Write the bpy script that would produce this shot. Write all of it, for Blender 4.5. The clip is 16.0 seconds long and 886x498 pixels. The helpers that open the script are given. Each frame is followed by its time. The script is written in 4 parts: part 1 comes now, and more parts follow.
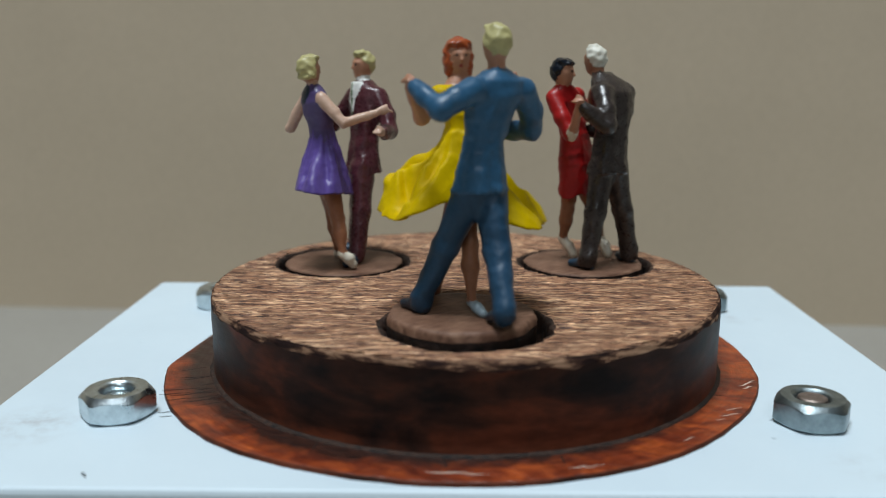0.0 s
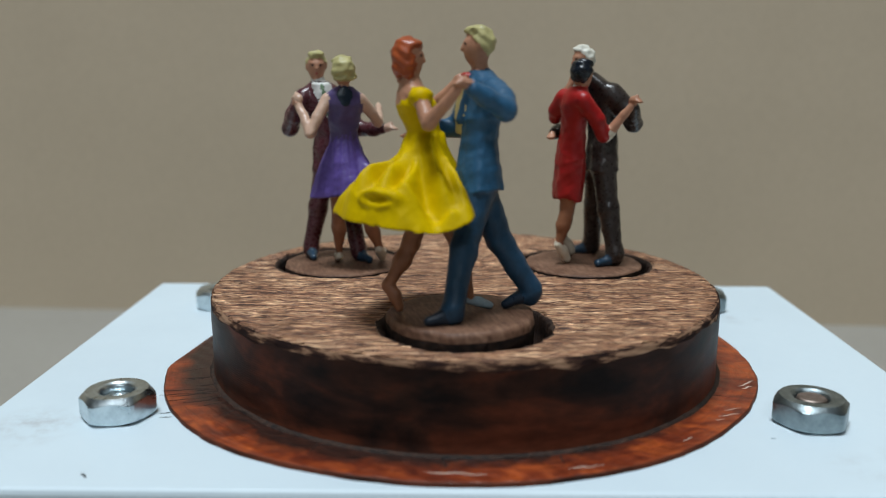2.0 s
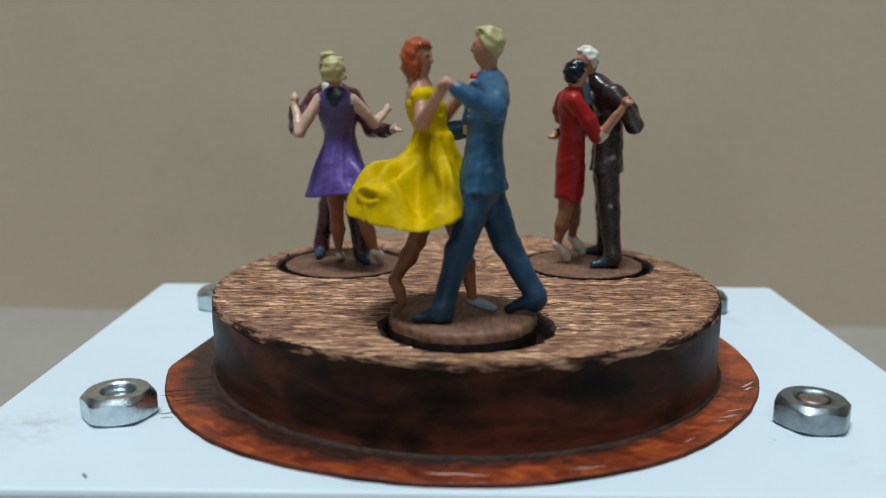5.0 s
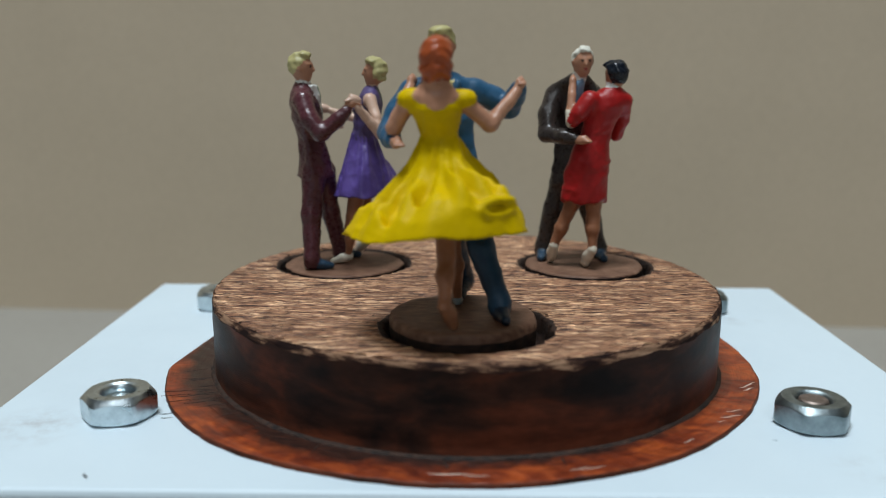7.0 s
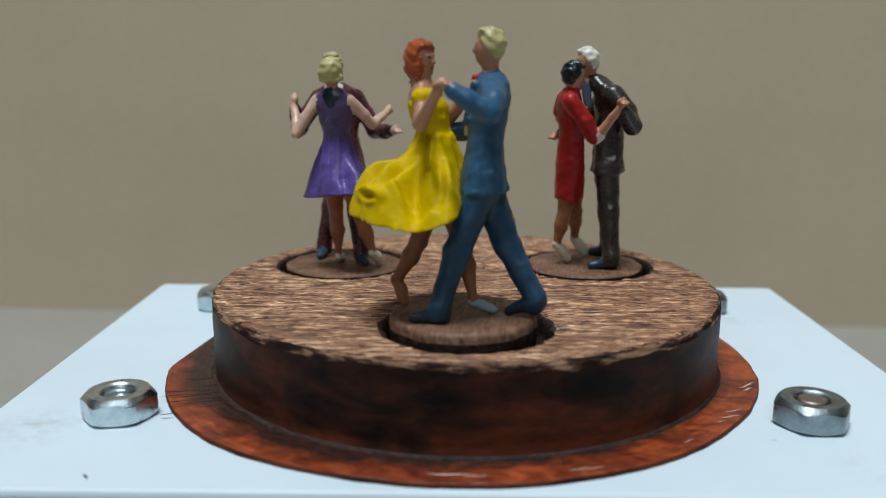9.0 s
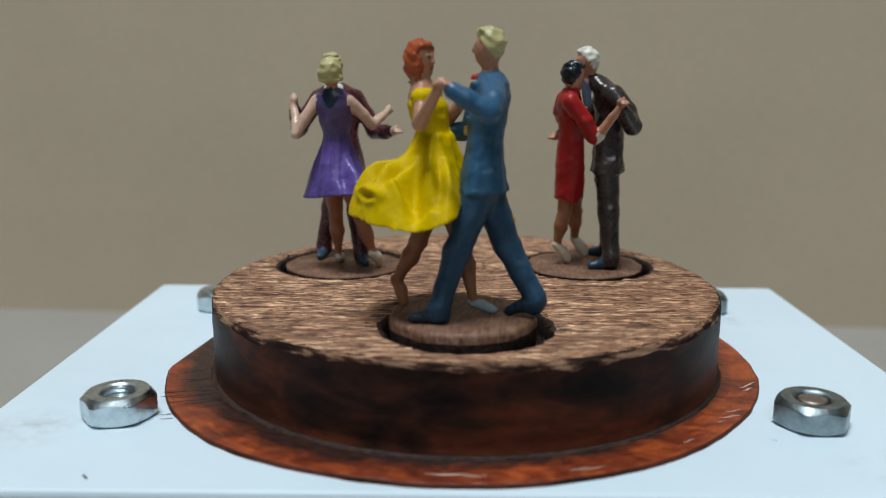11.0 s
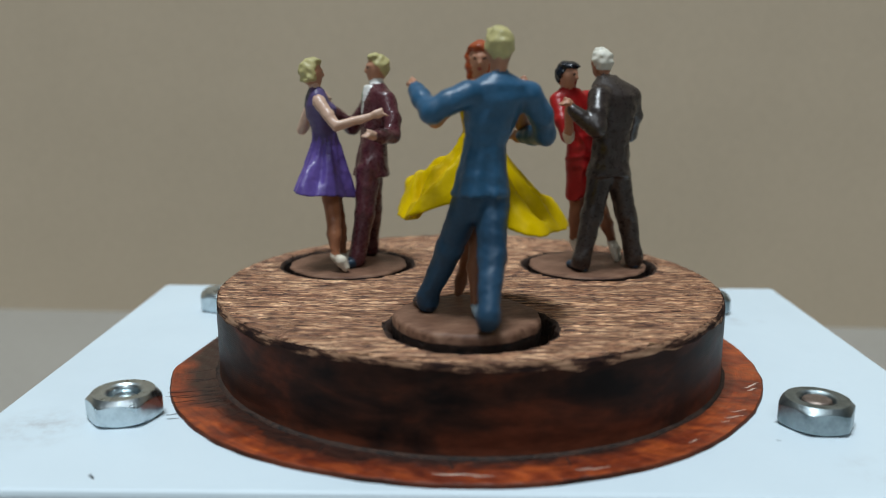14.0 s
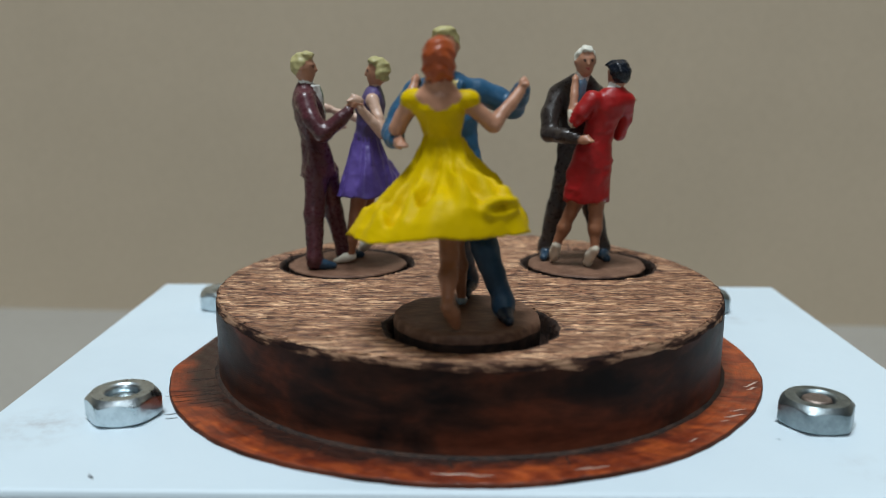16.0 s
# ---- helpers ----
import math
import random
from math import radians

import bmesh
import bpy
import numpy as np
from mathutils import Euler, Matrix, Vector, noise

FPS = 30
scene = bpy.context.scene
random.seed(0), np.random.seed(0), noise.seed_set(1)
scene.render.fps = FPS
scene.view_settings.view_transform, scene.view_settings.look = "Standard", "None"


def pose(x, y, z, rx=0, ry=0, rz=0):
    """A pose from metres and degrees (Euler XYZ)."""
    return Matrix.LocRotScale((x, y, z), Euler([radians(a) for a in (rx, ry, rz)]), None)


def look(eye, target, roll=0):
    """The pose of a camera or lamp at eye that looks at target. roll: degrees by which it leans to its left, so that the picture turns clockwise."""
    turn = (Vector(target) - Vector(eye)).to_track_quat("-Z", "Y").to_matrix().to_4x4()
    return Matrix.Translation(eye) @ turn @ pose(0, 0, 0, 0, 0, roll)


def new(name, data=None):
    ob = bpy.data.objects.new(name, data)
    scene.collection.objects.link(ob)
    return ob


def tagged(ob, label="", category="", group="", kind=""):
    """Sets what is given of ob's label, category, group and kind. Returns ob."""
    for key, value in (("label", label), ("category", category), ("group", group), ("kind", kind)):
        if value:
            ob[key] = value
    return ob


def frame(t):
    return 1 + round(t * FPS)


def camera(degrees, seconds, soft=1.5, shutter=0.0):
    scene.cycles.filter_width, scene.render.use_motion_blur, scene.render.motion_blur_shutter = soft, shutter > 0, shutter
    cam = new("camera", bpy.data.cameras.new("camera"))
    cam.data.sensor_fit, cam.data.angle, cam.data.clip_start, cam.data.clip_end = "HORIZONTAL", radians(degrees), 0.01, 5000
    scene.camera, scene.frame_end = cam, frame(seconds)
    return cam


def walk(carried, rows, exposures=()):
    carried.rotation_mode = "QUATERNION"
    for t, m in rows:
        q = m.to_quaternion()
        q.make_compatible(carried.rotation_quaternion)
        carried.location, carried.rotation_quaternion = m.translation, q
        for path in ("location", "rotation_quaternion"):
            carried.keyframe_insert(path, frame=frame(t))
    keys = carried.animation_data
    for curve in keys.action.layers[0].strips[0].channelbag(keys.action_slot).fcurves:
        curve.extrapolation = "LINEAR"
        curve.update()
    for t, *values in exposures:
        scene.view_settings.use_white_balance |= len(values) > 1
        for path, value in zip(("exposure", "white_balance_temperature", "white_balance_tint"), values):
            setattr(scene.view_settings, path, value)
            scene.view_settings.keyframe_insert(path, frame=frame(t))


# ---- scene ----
cam = camera(54.08, 16.0, soft=1.1, shutter=0.5)
MM = 0.001
# seconds, eye x y z in millimetres, tilt down, turn to the right, lean to the left in degrees
PATH = (
    (0.0, -0.906, -75.438, 26.033, 12.211, -0.771, 0.210),
    (0.5, -0.973, -75.462, 26.040, 12.205, -0.705, 0.215),
    (1.0, -0.964, -75.489, 26.073, 12.212, -0.696, 0.187),
    (1.5, -0.898, -75.508, 26.084, 12.207, -0.739, 0.150),
    (2.0, -0.849, -75.530, 26.092, 12.198, -0.783, 0.142),
    (2.5, -0.857, -75.565, 26.127, 12.202, -0.797, 0.170),
    (3.0, -0.899, -75.568, 26.142, 12.205, -0.784, 0.199),
    (3.5, -0.896, -75.526, 26.107, 12.189, -0.801, 0.198),
    (4.0, -0.870, -75.493, 26.074, 12.172, -0.830, 0.187),
    (6.5, -0.999, -75.519, 26.070, 12.119, -0.776, 0.248),
    (7.0, -0.959, -75.503, 26.061, 12.111, -0.795, 0.227),
    (7.5, -0.940, -75.506, 26.060, 12.108, -0.796, 0.222),
    (8.0, -0.952, -75.537, 26.113, 12.137, -0.782, 0.218),
    (8.5, -0.946, -75.568, 26.150, 12.153, -0.785, 0.202),
    (9.0, -0.933, -75.588, 26.146, 12.141, -0.794, 0.192),
    (11.5, -0.876, -75.544, 26.043, 12.056, -0.822, 0.138),
    (12.0, -0.859, -75.577, 26.057, 12.050, -0.842, 0.140),
    (12.5, -0.857, -75.611, 26.067, 12.037, -0.859, 0.151),
    (12.6, -0.857, -75.611, 26.067, 12.037, -0.859, 0.151),
    (12.7, -1.322, -75.726, 26.079, 12.038, -0.776, 0.191),
    (13.0, -1.322, -75.726, 26.079, 12.038, -0.776, 0.191),
    (13.5, -1.313, -75.732, 26.087, 12.034, -0.785, 0.189),
    (14.0, -1.289, -75.665, 26.104, 12.061, -0.796, 0.175),
    (14.5, -1.246, -75.560, 26.105, 12.104, -0.814, 0.158),
    (15.0, -1.201, -75.534, 26.090, 12.114, -0.835, 0.137),
    (15.5, -1.203, -75.565, 26.123, 12.136, -0.825, 0.110),
    (16.0, -1.229, -75.566, 26.181, 12.194, -0.805, 0.115),
)


def aim(x, y, z, down, turn, lean):
    eye = Vector((x, y, z)) * MM
    d, a = radians(down), radians(turn)
    way = Vector((math.sin(a) * math.cos(d), math.cos(a) * math.cos(d), -math.sin(d)))
    return look(eye, eye + way, lean)


walk(cam, [(t, aim(*p)) for t, *p in PATH])
cam.data.dof.use_dof = True
cam.data.dof.focus_distance = 0.0715
cam.data.dof.aperture_fstop = 32.0

# ---- light ----
world = bpy.data.worlds.new("room_air")
world.use_nodes = True
world.node_tree.nodes["Background"].inputs["Color"].default_value = (0.8, 0.86, 0.95, 1)
world.node_tree.nodes["Background"].inputs["Strength"].default_value = 0.05
scene.world = world
scene.view_settings.exposure = 0.0


def area_lamp(name, eye, target, sx, sy, watts, color):
    lamp = bpy.data.lights.new(name, "AREA")
    lamp.shape, lamp.size, lamp.size_y, lamp.energy, lamp.color = "RECTANGLE", sx, sy, watts, color
    ob = new(name, lamp)
    ob.matrix_world = look(eye, target)
    return ob


area_lamp("ceiling_light_glow", (-0.16, -0.22, 1.66), (-0.16, -0.22, 0), 0.5, 0.3, 28.0, (0.90, 1.0, 1.07))
# Unseen lamp added behind the camera to brighten the paper backdrop.
area_lamp("backdrop_fill", (0.1, -1.7, 1.66), (0.1, -1.7, 0), 0.5, 0.3, 9, (0.90, 1.0, 1.07))
# Weak cool fill added from behind the camera, not a known window.
area_lamp("front_fill", (-0.9, -2.45, 0.75), (0, 0, 0.1), 1.3, 1.3, 1.5, (0.86, 0.97, 1.10))


# ---- materials ----
def rgb(r, g, b):
    return (r, g, b, 1.0)


class Nodes:
    """A small wrapper to write node materials in few lines."""

    def __init__(self, name, rough=0.5, metal=0.0, spec=0.5):
        self.m = bpy.data.materials.new(name)
        self.m.use_nodes = True
        self.t = self.m.node_tree
        self.b = self.t.nodes["Principled BSDF"]
        self.b.inputs["Roughness"].default_value = rough
        self.b.inputs["Metallic"].default_value = metal
        self.b.inputs["Specular IOR Level"].default_value = spec
        self.co = self.t.nodes.new("ShaderNodeTexCoord").outputs["Object"]

    def link(self, a, b):
        self.t.links.new(a, b)

    def mapped(self, sx=1.0, sy=1.0, sz=1.0, off=(0, 0, 0)):
        n = self.t.nodes.new("ShaderNodeMapping")
        n.inputs["Scale"].default_value = (sx, sy, sz)
        n.inputs["Location"].default_value = off
        self.link(self.co, n.inputs["Vector"])
        return n.outputs["Vector"]

    def noise(self, scale, detail=4.0, rough=0.55, vec=None, distort=0.0):
        n = self.t.nodes.new("ShaderNodeTexNoise")
        n.inputs["Scale"].default_value = scale
        n.inputs["Detail"].default_value = detail
        n.inputs["Roughness"].default_value = rough
        n.inputs["Distortion"].default_value = distort
        self.link(vec if vec is not None else self.co, n.inputs["Vector"])
        return n.outputs["Fac"]

    def wave(self, scale, direction="Z", distort=0.0, detail_scale=1.0):
        n = self.t.nodes.new("ShaderNodeTexWave")
        n.bands_direction = direction
        n.inputs["Scale"].default_value = scale
        n.inputs["Distortion"].default_value = distort
        n.inputs["Detail Scale"].default_value = detail_scale
        self.link(self.co, n.inputs["Vector"])
        return n.outputs["Fac"]

    def ramp(self, fac, *stops):
        n = self.t.nodes.new("ShaderNodeValToRGB")
        e = n.color_ramp.elements
        while len(e) < len(stops):
            e.new(0.5)
        for k, (p, c) in zip(e, stops):
            k.position, k.color = p, c if len(c) == 4 else (*c, 1)
        self.link(fac, n.inputs["Fac"])
        return n.outputs["Color"]

    def mix(self, fac, a, b, mode="MIX"):
        n = self.t.nodes.new("ShaderNodeMix")
        n.data_type, n.blend_type = "RGBA", mode
        for sock, v in ((n.inputs[0], fac), (n.inputs[6], a), (n.inputs[7], b)):
            if isinstance(v, (int, float)):
                sock.default_value = v
            elif isinstance(v, tuple):
                sock.default_value = v
            else:
                self.link(v, sock)
        return n.outputs[2]

    def math(self, op, a, b=0.0):
        n = self.t.nodes.new("ShaderNodeMath")
        n.operation = op
        for sock, v in zip(n.inputs, (a, b)):
            if isinstance(v, (int, float)):
                sock.default_value = v
            else:
                self.link(v, sock)
        return n.outputs[0]

    def xyz(self):
        n = self.t.nodes.new("ShaderNodeSeparateXYZ")
        self.link(self.co, n.inputs[0])
        return n.outputs

    def color(self, c):
        if isinstance(c, tuple):
            self.b.inputs["Base Color"].default_value = c
        else:
            self.link(c, self.b.inputs["Base Color"])
        return self

    def rough(self, fac, lo, hi):
        n = self.t.nodes.new("ShaderNodeMapRange")
        n.inputs["To Min"].default_value, n.inputs["To Max"].default_value = lo, hi
        self.link(fac, n.inputs["Value"])
        self.link(n.outputs["Result"], self.b.inputs["Roughness"])
        return self

    def bump(self, fac, distance, strength=1.0):
        n = self.t.nodes.new("ShaderNodeBump")
        n.inputs["Strength"].default_value = strength
        n.inputs["Distance"].default_value = distance
        self.link(fac, n.inputs["Height"])
        old = self.b.inputs["Normal"].links
        if old:
            self.link(old[0].from_socket, n.inputs["Normal"])
        self.link(n.outputs["Normal"], self.b.inputs["Normal"])
        return self


def enamel(name, r, g, b, rough=0.42, vary=0.35, gloss=-0.06, spec=0.36):
    """Hand-brushed model paint: a little uneven, semi-gloss."""
    n = Nodes("enamel_" + name, rough, spec=spec)
    broad, fine = n.noise(420, 3), n.noise(2600, 4, 0.6)
    dark = rgb(r * (1 - vary), g * (1 - vary), b * (1 - vary))
    light = rgb(*(min(1, v * (1 + vary * .7) + min(.01, v)) for v in (r, g, b)))
    base = n.ramp(broad, (0.3, dark), (0.52, rgb(r, g, b)), (0.75, light))
    n.color(n.mix(0.35, base, n.ramp(fine, (0.3, dark), (0.7, light))))
    n.rough(fine, rough - 0.12 + gloss, rough + 0.15 + gloss)
    n.bump(fine, 0.00006, 0.5)
    n.bump(broad, 0.00018, 0.35)
    return n.m


def make_wood_top():
    n = Nodes("grained_brown_wood", 0.6, spec=0.3)
    streak = n.noise(1.0, 3, 0.55, n.mapped(360, 5400, 900), 0.1)
    dash = n.noise(1.0, 2, 0.5, n.mapped(1200, 6600, 3000))
    broad = n.noise(1.0, 3, 0.5, n.mapped(60, 230, 200))
    c = n.ramp(streak, (0.35, rgb(.045, .021, .014)), (0.42, rgb(.19, .096, .060)), (0.53, rgb(.34, .20, .122)), (0.64, rgb(.60, .42, .28)))
    c = n.mix(0.9, c, n.ramp(dash, (0.36, rgb(.22, .16, .13)), (0.44, rgb(.80, .76, .72)), (0.56, rgb(1.0, 1.0, 1.0)), (0.66, rgb(1.45, 1.45, 1.4))), "MULTIPLY")
    c = n.mix(0.8, c, n.ramp(broad, (0.3, rgb(.70, .58, .52)), (0.65, rgb(1.1, 1.05, 1.0))), "MULTIPLY")
    # Shade of sunken fibres and light on raised ones, put into the colour.
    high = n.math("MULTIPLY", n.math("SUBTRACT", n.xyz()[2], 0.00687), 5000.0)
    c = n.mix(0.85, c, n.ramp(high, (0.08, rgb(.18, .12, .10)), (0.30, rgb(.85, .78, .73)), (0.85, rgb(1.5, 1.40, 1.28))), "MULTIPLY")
    n.color(c).rough(streak, 0.62, 0.34)
    n.bump(streak, 0.00030, 0.8).bump(dash, 0.00014, 0.6)
    return n.m


def make_wood_disc():
    n = Nodes("sanded_brown_wood", 0.55, spec=0.3)
    streak = n.noise(1.0, 5, 0.6, n.mapped(700, 3600, 2000))
    broad = n.noise(420, 3)
    c = n.ramp(streak, (0.28, rgb(.09, .042, .026)), (0.5, rgb(.20, .105, .066)), (0.75, rgb(.31, .18, .115)))
    n.color(n.mix(0.75, c, n.ramp(broad, (0.32, rgb(.45, .36, .32)), (0.6, rgb(1, 1, 1))), "MULTIPLY"))
    n.bump(streak, 0.00012, 0.5)
    return n.m


def make_stained_side():
    n = Nodes("dark_stained_layers", 0.38, spec=0.09)
    broad = n.noise(1.0, 4, 0.6, n.mapped(120, 120, 260), 0.4)
    fine = n.noise(1.0, 5, 0.65, n.mapped(500, 500, 1500))
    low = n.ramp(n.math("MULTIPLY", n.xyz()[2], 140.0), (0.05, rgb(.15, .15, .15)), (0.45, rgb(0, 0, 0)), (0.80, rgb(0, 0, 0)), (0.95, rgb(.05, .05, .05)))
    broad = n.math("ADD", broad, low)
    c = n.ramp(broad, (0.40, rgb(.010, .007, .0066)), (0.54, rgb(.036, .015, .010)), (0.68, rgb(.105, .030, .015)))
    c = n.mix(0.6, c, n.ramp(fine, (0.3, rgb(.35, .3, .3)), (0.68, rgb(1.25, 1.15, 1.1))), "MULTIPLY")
    n.color(c).rough(fine, 0.34, 0.56)
    n.bump(n.wave(1750, "Z", 0.5, 3), 0.00003, 0.35).bump(fine, 0.00008, 0.35)
    return n.m


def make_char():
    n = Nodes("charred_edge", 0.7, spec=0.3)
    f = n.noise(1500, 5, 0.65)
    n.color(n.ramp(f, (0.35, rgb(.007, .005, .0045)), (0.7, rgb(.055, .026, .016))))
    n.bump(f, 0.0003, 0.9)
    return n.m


def make_worn_rim():
    n = Nodes("worn_rim_wood", 0.85, spec=0.1)
    f = n.noise(1.0, 5, 0.65, n.mapped(300, 300, 1800), 0.3)
    n.color(n.ramp(f, (0.44, rgb(.016, .008, .007)), (0.52, rgb(.07, .034, .022)), (0.56, rgb(.24, .135, .082)), (0.72, rgb(.40, .25, .16))))
    n.bump(f, 0.0003, 0.8)
    return n.m


def make_flange():
    n = Nodes("orange_brown_stain", 0.34, spec=0.5)
    streak = n.noise(1.0, 5, 0.65, n.mapped(330, 520, 700), 0.8)
    broad = n.noise(75, 3, 0.5)
    fine = n.noise(1.0, 4, 0.6, n.mapped(900, 3800, 2000))
    x, y, _ = n.xyz()
    ang = n.t.nodes.new("ShaderNodeCombineXYZ")
    n.link(n.math("MULTIPLY", n.math("SQRT", n.math("ADD", n.math("MULTIPLY", x, x), n.math("MULTIPLY", y, y))), 2600.0), ang.inputs[0])
    n.link(n.math("MULTIPLY", n.math("ARCTAN2", n.math("MULTIPLY", y, -1.0), n.math("MULTIPLY", x, -1.0)), 9.0), ang.inputs[1])
    lines = n.noise(1.0, 4, 0.6, ang.outputs[0])
    c = n.ramp(streak, (0.30, rgb(.085, .013, .006)), (0.46, rgb(.20, .034, .010)), (0.62, rgb(.36, .072, .016)), (0.80, rgb(.50, .13, .030)))
    c = n.mix(0.6, c, n.ramp(lines, (0.32, rgb(.45, .36, .33)), (0.5, rgb(1, 1, 1)), (0.68, rgb(1.35, 1.3, 1.2))), "MULTIPLY")
    c = n.mix(0.35, c, n.ramp(broad, (0.36, rgb(.40, .3, .3)), (0.6, rgb(1.05, 1.0, .95))), "MULTIPLY")
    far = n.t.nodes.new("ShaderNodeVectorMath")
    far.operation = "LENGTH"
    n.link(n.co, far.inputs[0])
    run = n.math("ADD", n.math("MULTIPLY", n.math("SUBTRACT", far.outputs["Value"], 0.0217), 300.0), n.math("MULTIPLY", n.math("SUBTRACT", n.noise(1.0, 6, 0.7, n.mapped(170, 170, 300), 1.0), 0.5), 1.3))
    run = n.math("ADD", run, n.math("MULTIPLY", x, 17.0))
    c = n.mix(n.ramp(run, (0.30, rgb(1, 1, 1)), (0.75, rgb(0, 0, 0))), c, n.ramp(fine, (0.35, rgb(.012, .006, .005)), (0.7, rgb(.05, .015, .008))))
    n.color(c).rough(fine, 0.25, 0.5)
    n.bump(streak, 0.0001, 0.3).bump(lines, 0.00012, 0.6).bump(n.wave(330, "DIAGONAL", 1.2, 2), 0.00006, 0.6)
    return n.m


def make_white_plastic():
    n = Nodes("white_printed_plastic", 0.42, spec=0.4)
    broad, fine = n.noise(45, 4, 0.6), n.noise(700, 5, 0.6)
    c = n.ramp(broad, (0.3, rgb(.575, .67, .725)), (0.6, rgb(.615, .715, .77)))
    c = n.mix(n.ramp(fine, (0.68, rgb(0, 0, 0)), (0.80, rgb(.28, .28, .28))), c, rgb(.52, .52, .50))
    x, y, _ = n.xyz()
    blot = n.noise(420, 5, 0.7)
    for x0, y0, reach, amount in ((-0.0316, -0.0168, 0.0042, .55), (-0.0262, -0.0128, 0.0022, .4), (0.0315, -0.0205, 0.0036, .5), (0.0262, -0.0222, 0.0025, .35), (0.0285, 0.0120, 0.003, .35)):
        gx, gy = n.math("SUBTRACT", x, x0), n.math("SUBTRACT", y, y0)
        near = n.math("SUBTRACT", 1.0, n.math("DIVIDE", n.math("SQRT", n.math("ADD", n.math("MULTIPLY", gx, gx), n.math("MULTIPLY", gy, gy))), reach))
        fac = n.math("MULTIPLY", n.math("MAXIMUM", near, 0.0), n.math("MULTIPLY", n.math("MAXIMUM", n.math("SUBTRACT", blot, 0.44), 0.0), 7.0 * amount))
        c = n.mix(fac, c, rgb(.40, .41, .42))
    n.color(c).rough(fine, 0.34, 0.55)
    n.bump(fine, 0.00004, 0.4)
    return n.m


def make_zinc():
    n = Nodes("zinc_plated_steel", 0.26, 1.0)
    f, g = n.noise(900, 5, 0.6), n.noise(5200, 3)
    n.color(n.ramp(f, (0.3, rgb(.42, .49, .52)), (0.62, rgb(.66, .74, .77))))
    n.rough(f, 0.18, 0.42)
    n.bump(g, 0.00003, 0.35).bump(f, 0.00008, 0.3)
    return n.m


def make_shaded_zinc():
    n = Nodes("shaded_zinc_steel", 0.4, 1.0)
    f, g = n.noise(900, 5, 0.6), n.noise(5200, 3)
    # Zinc for the right-hand nuts, its darker reflections put into the colour.
    n.color(n.ramp(f, (0.3, rgb(.17, .21, .22)), (0.62, rgb(.34, .40, .42))))
    n.rough(f, 0.28, 0.5)
    n.bump(g, 0.00004, 0.4).bump(f, 0.00010, 0.4)
    return n.m


def make_dull_steel():
    n = Nodes("dull_bolt_steel", 0.5, 0.9)
    f = n.noise(1600, 5, 0.6)
    n.color(n.ramp(f, (0.3, rgb(.16, .12, .10)), (0.7, rgb(.34, .28, .25))))
    n.bump(f, 0.0001, 0.5)
    return n.m


def make_kraft():
    n = Nodes("kraft_paper", 0.8, spec=0.2)
    a, b = n.noise(14, 4, 0.55), n.noise(900, 4, 0.6)
    c = n.ramp(a, (0.3, rgb(.56, .460, .338)), (0.7, rgb(.64, .525, .386)))
    n.color(n.mix(0.2, c, n.ramp(b, (0.3, rgb(.45, .375, .28)), (0.7, rgb(.63, .535, .41)))))
    n.bump(b, 0.0001, 0.3)
    return n.m


def make_table():
    n = Nodes("pale_table_laminate", 0.5, spec=0.4)
    a, b = n.noise(20, 4, 0.55), n.noise(700, 4, 0.6)
    c = n.ramp(a, (0.3, rgb(.26, .245, .215)), (0.7, rgb(.30, .285, .25)))
    n.color(n.mix(0.2, c, n.ramp(b, (0.3, rgb(.25, .23, .20)), (0.7, rgb(.38, .355, .32)))))
    return n.m


def make_wall_paint(name, c):
    n = Nodes(name, 0.8, spec=0.2)
    f = n.noise(8, 4)
    n.color(n.ramp(f, (0.3, rgb(*[v * .94 for v in c])), (0.7, rgb(*c))))
    n.bump(n.noise(220, 3), 0.0006, 0.3)
    return n.m


WOOD_TOP, WOOD_DISC, SIDE, CHAR, RIM = make_wood_top(), make_wood_disc(), make_stained_side(), make_char(), make_worn_rim()
FLANGE, WHITE, ZINC, BOLT, SHADEDZINC = make_flange(), make_white_plastic(), make_zinc(), make_dull_steel(), make_shaded_zinc()
KRAFT, TABLE = make_kraft(), make_table()
WALL = make_wall_paint("wall_paint", (.36, .36, .345))
CEIL = make_wall_paint("ceiling_paint", (.45, .45, .44))
DARK_MARK = make_wall_paint("dark_scratch", (.03, .03, .03))
PALE_MARK = make_wall_paint("pale_scratch_glint", (.58, .42, .34))
GREY_MARK = make_wall_paint("grey_smudge", (.545, .625, .665))


# ---- building helpers ----
def part(name, bm, material, parent=None, label="", smooth=True):
    me = bpy.data.meshes.new(name)
    bm.to_mesh(me)
    bm.free()
    for m in material if isinstance(material, (list, tuple)) else (material,):
        me.materials.append(m)
    if smooth:
        me.polygons.foreach_set("use_smooth", [True] * len(me.polygons))
    ob = new(name, me)
    ob.parent = parent
    return tagged(ob, label)


def box(x0, y0, z0, x1, y1, z1, bevel=0.0, seg=2):
    bm = bmesh.new()
    bmesh.ops.create_cube(bm, size=1, matrix=Matrix.Translation(((x0 + x1) / 2, (y0 + y1) / 2, (z0 + z1) / 2)) @ Matrix.Diagonal((x1 - x0, y1 - y0, z1 - z0, 1)))
    if bevel:
        bmesh.ops.bevel(bm, geom=bm.edges[:], offset=bevel, segments=seg, affect="EDGES", profile=0.5)
    return bm


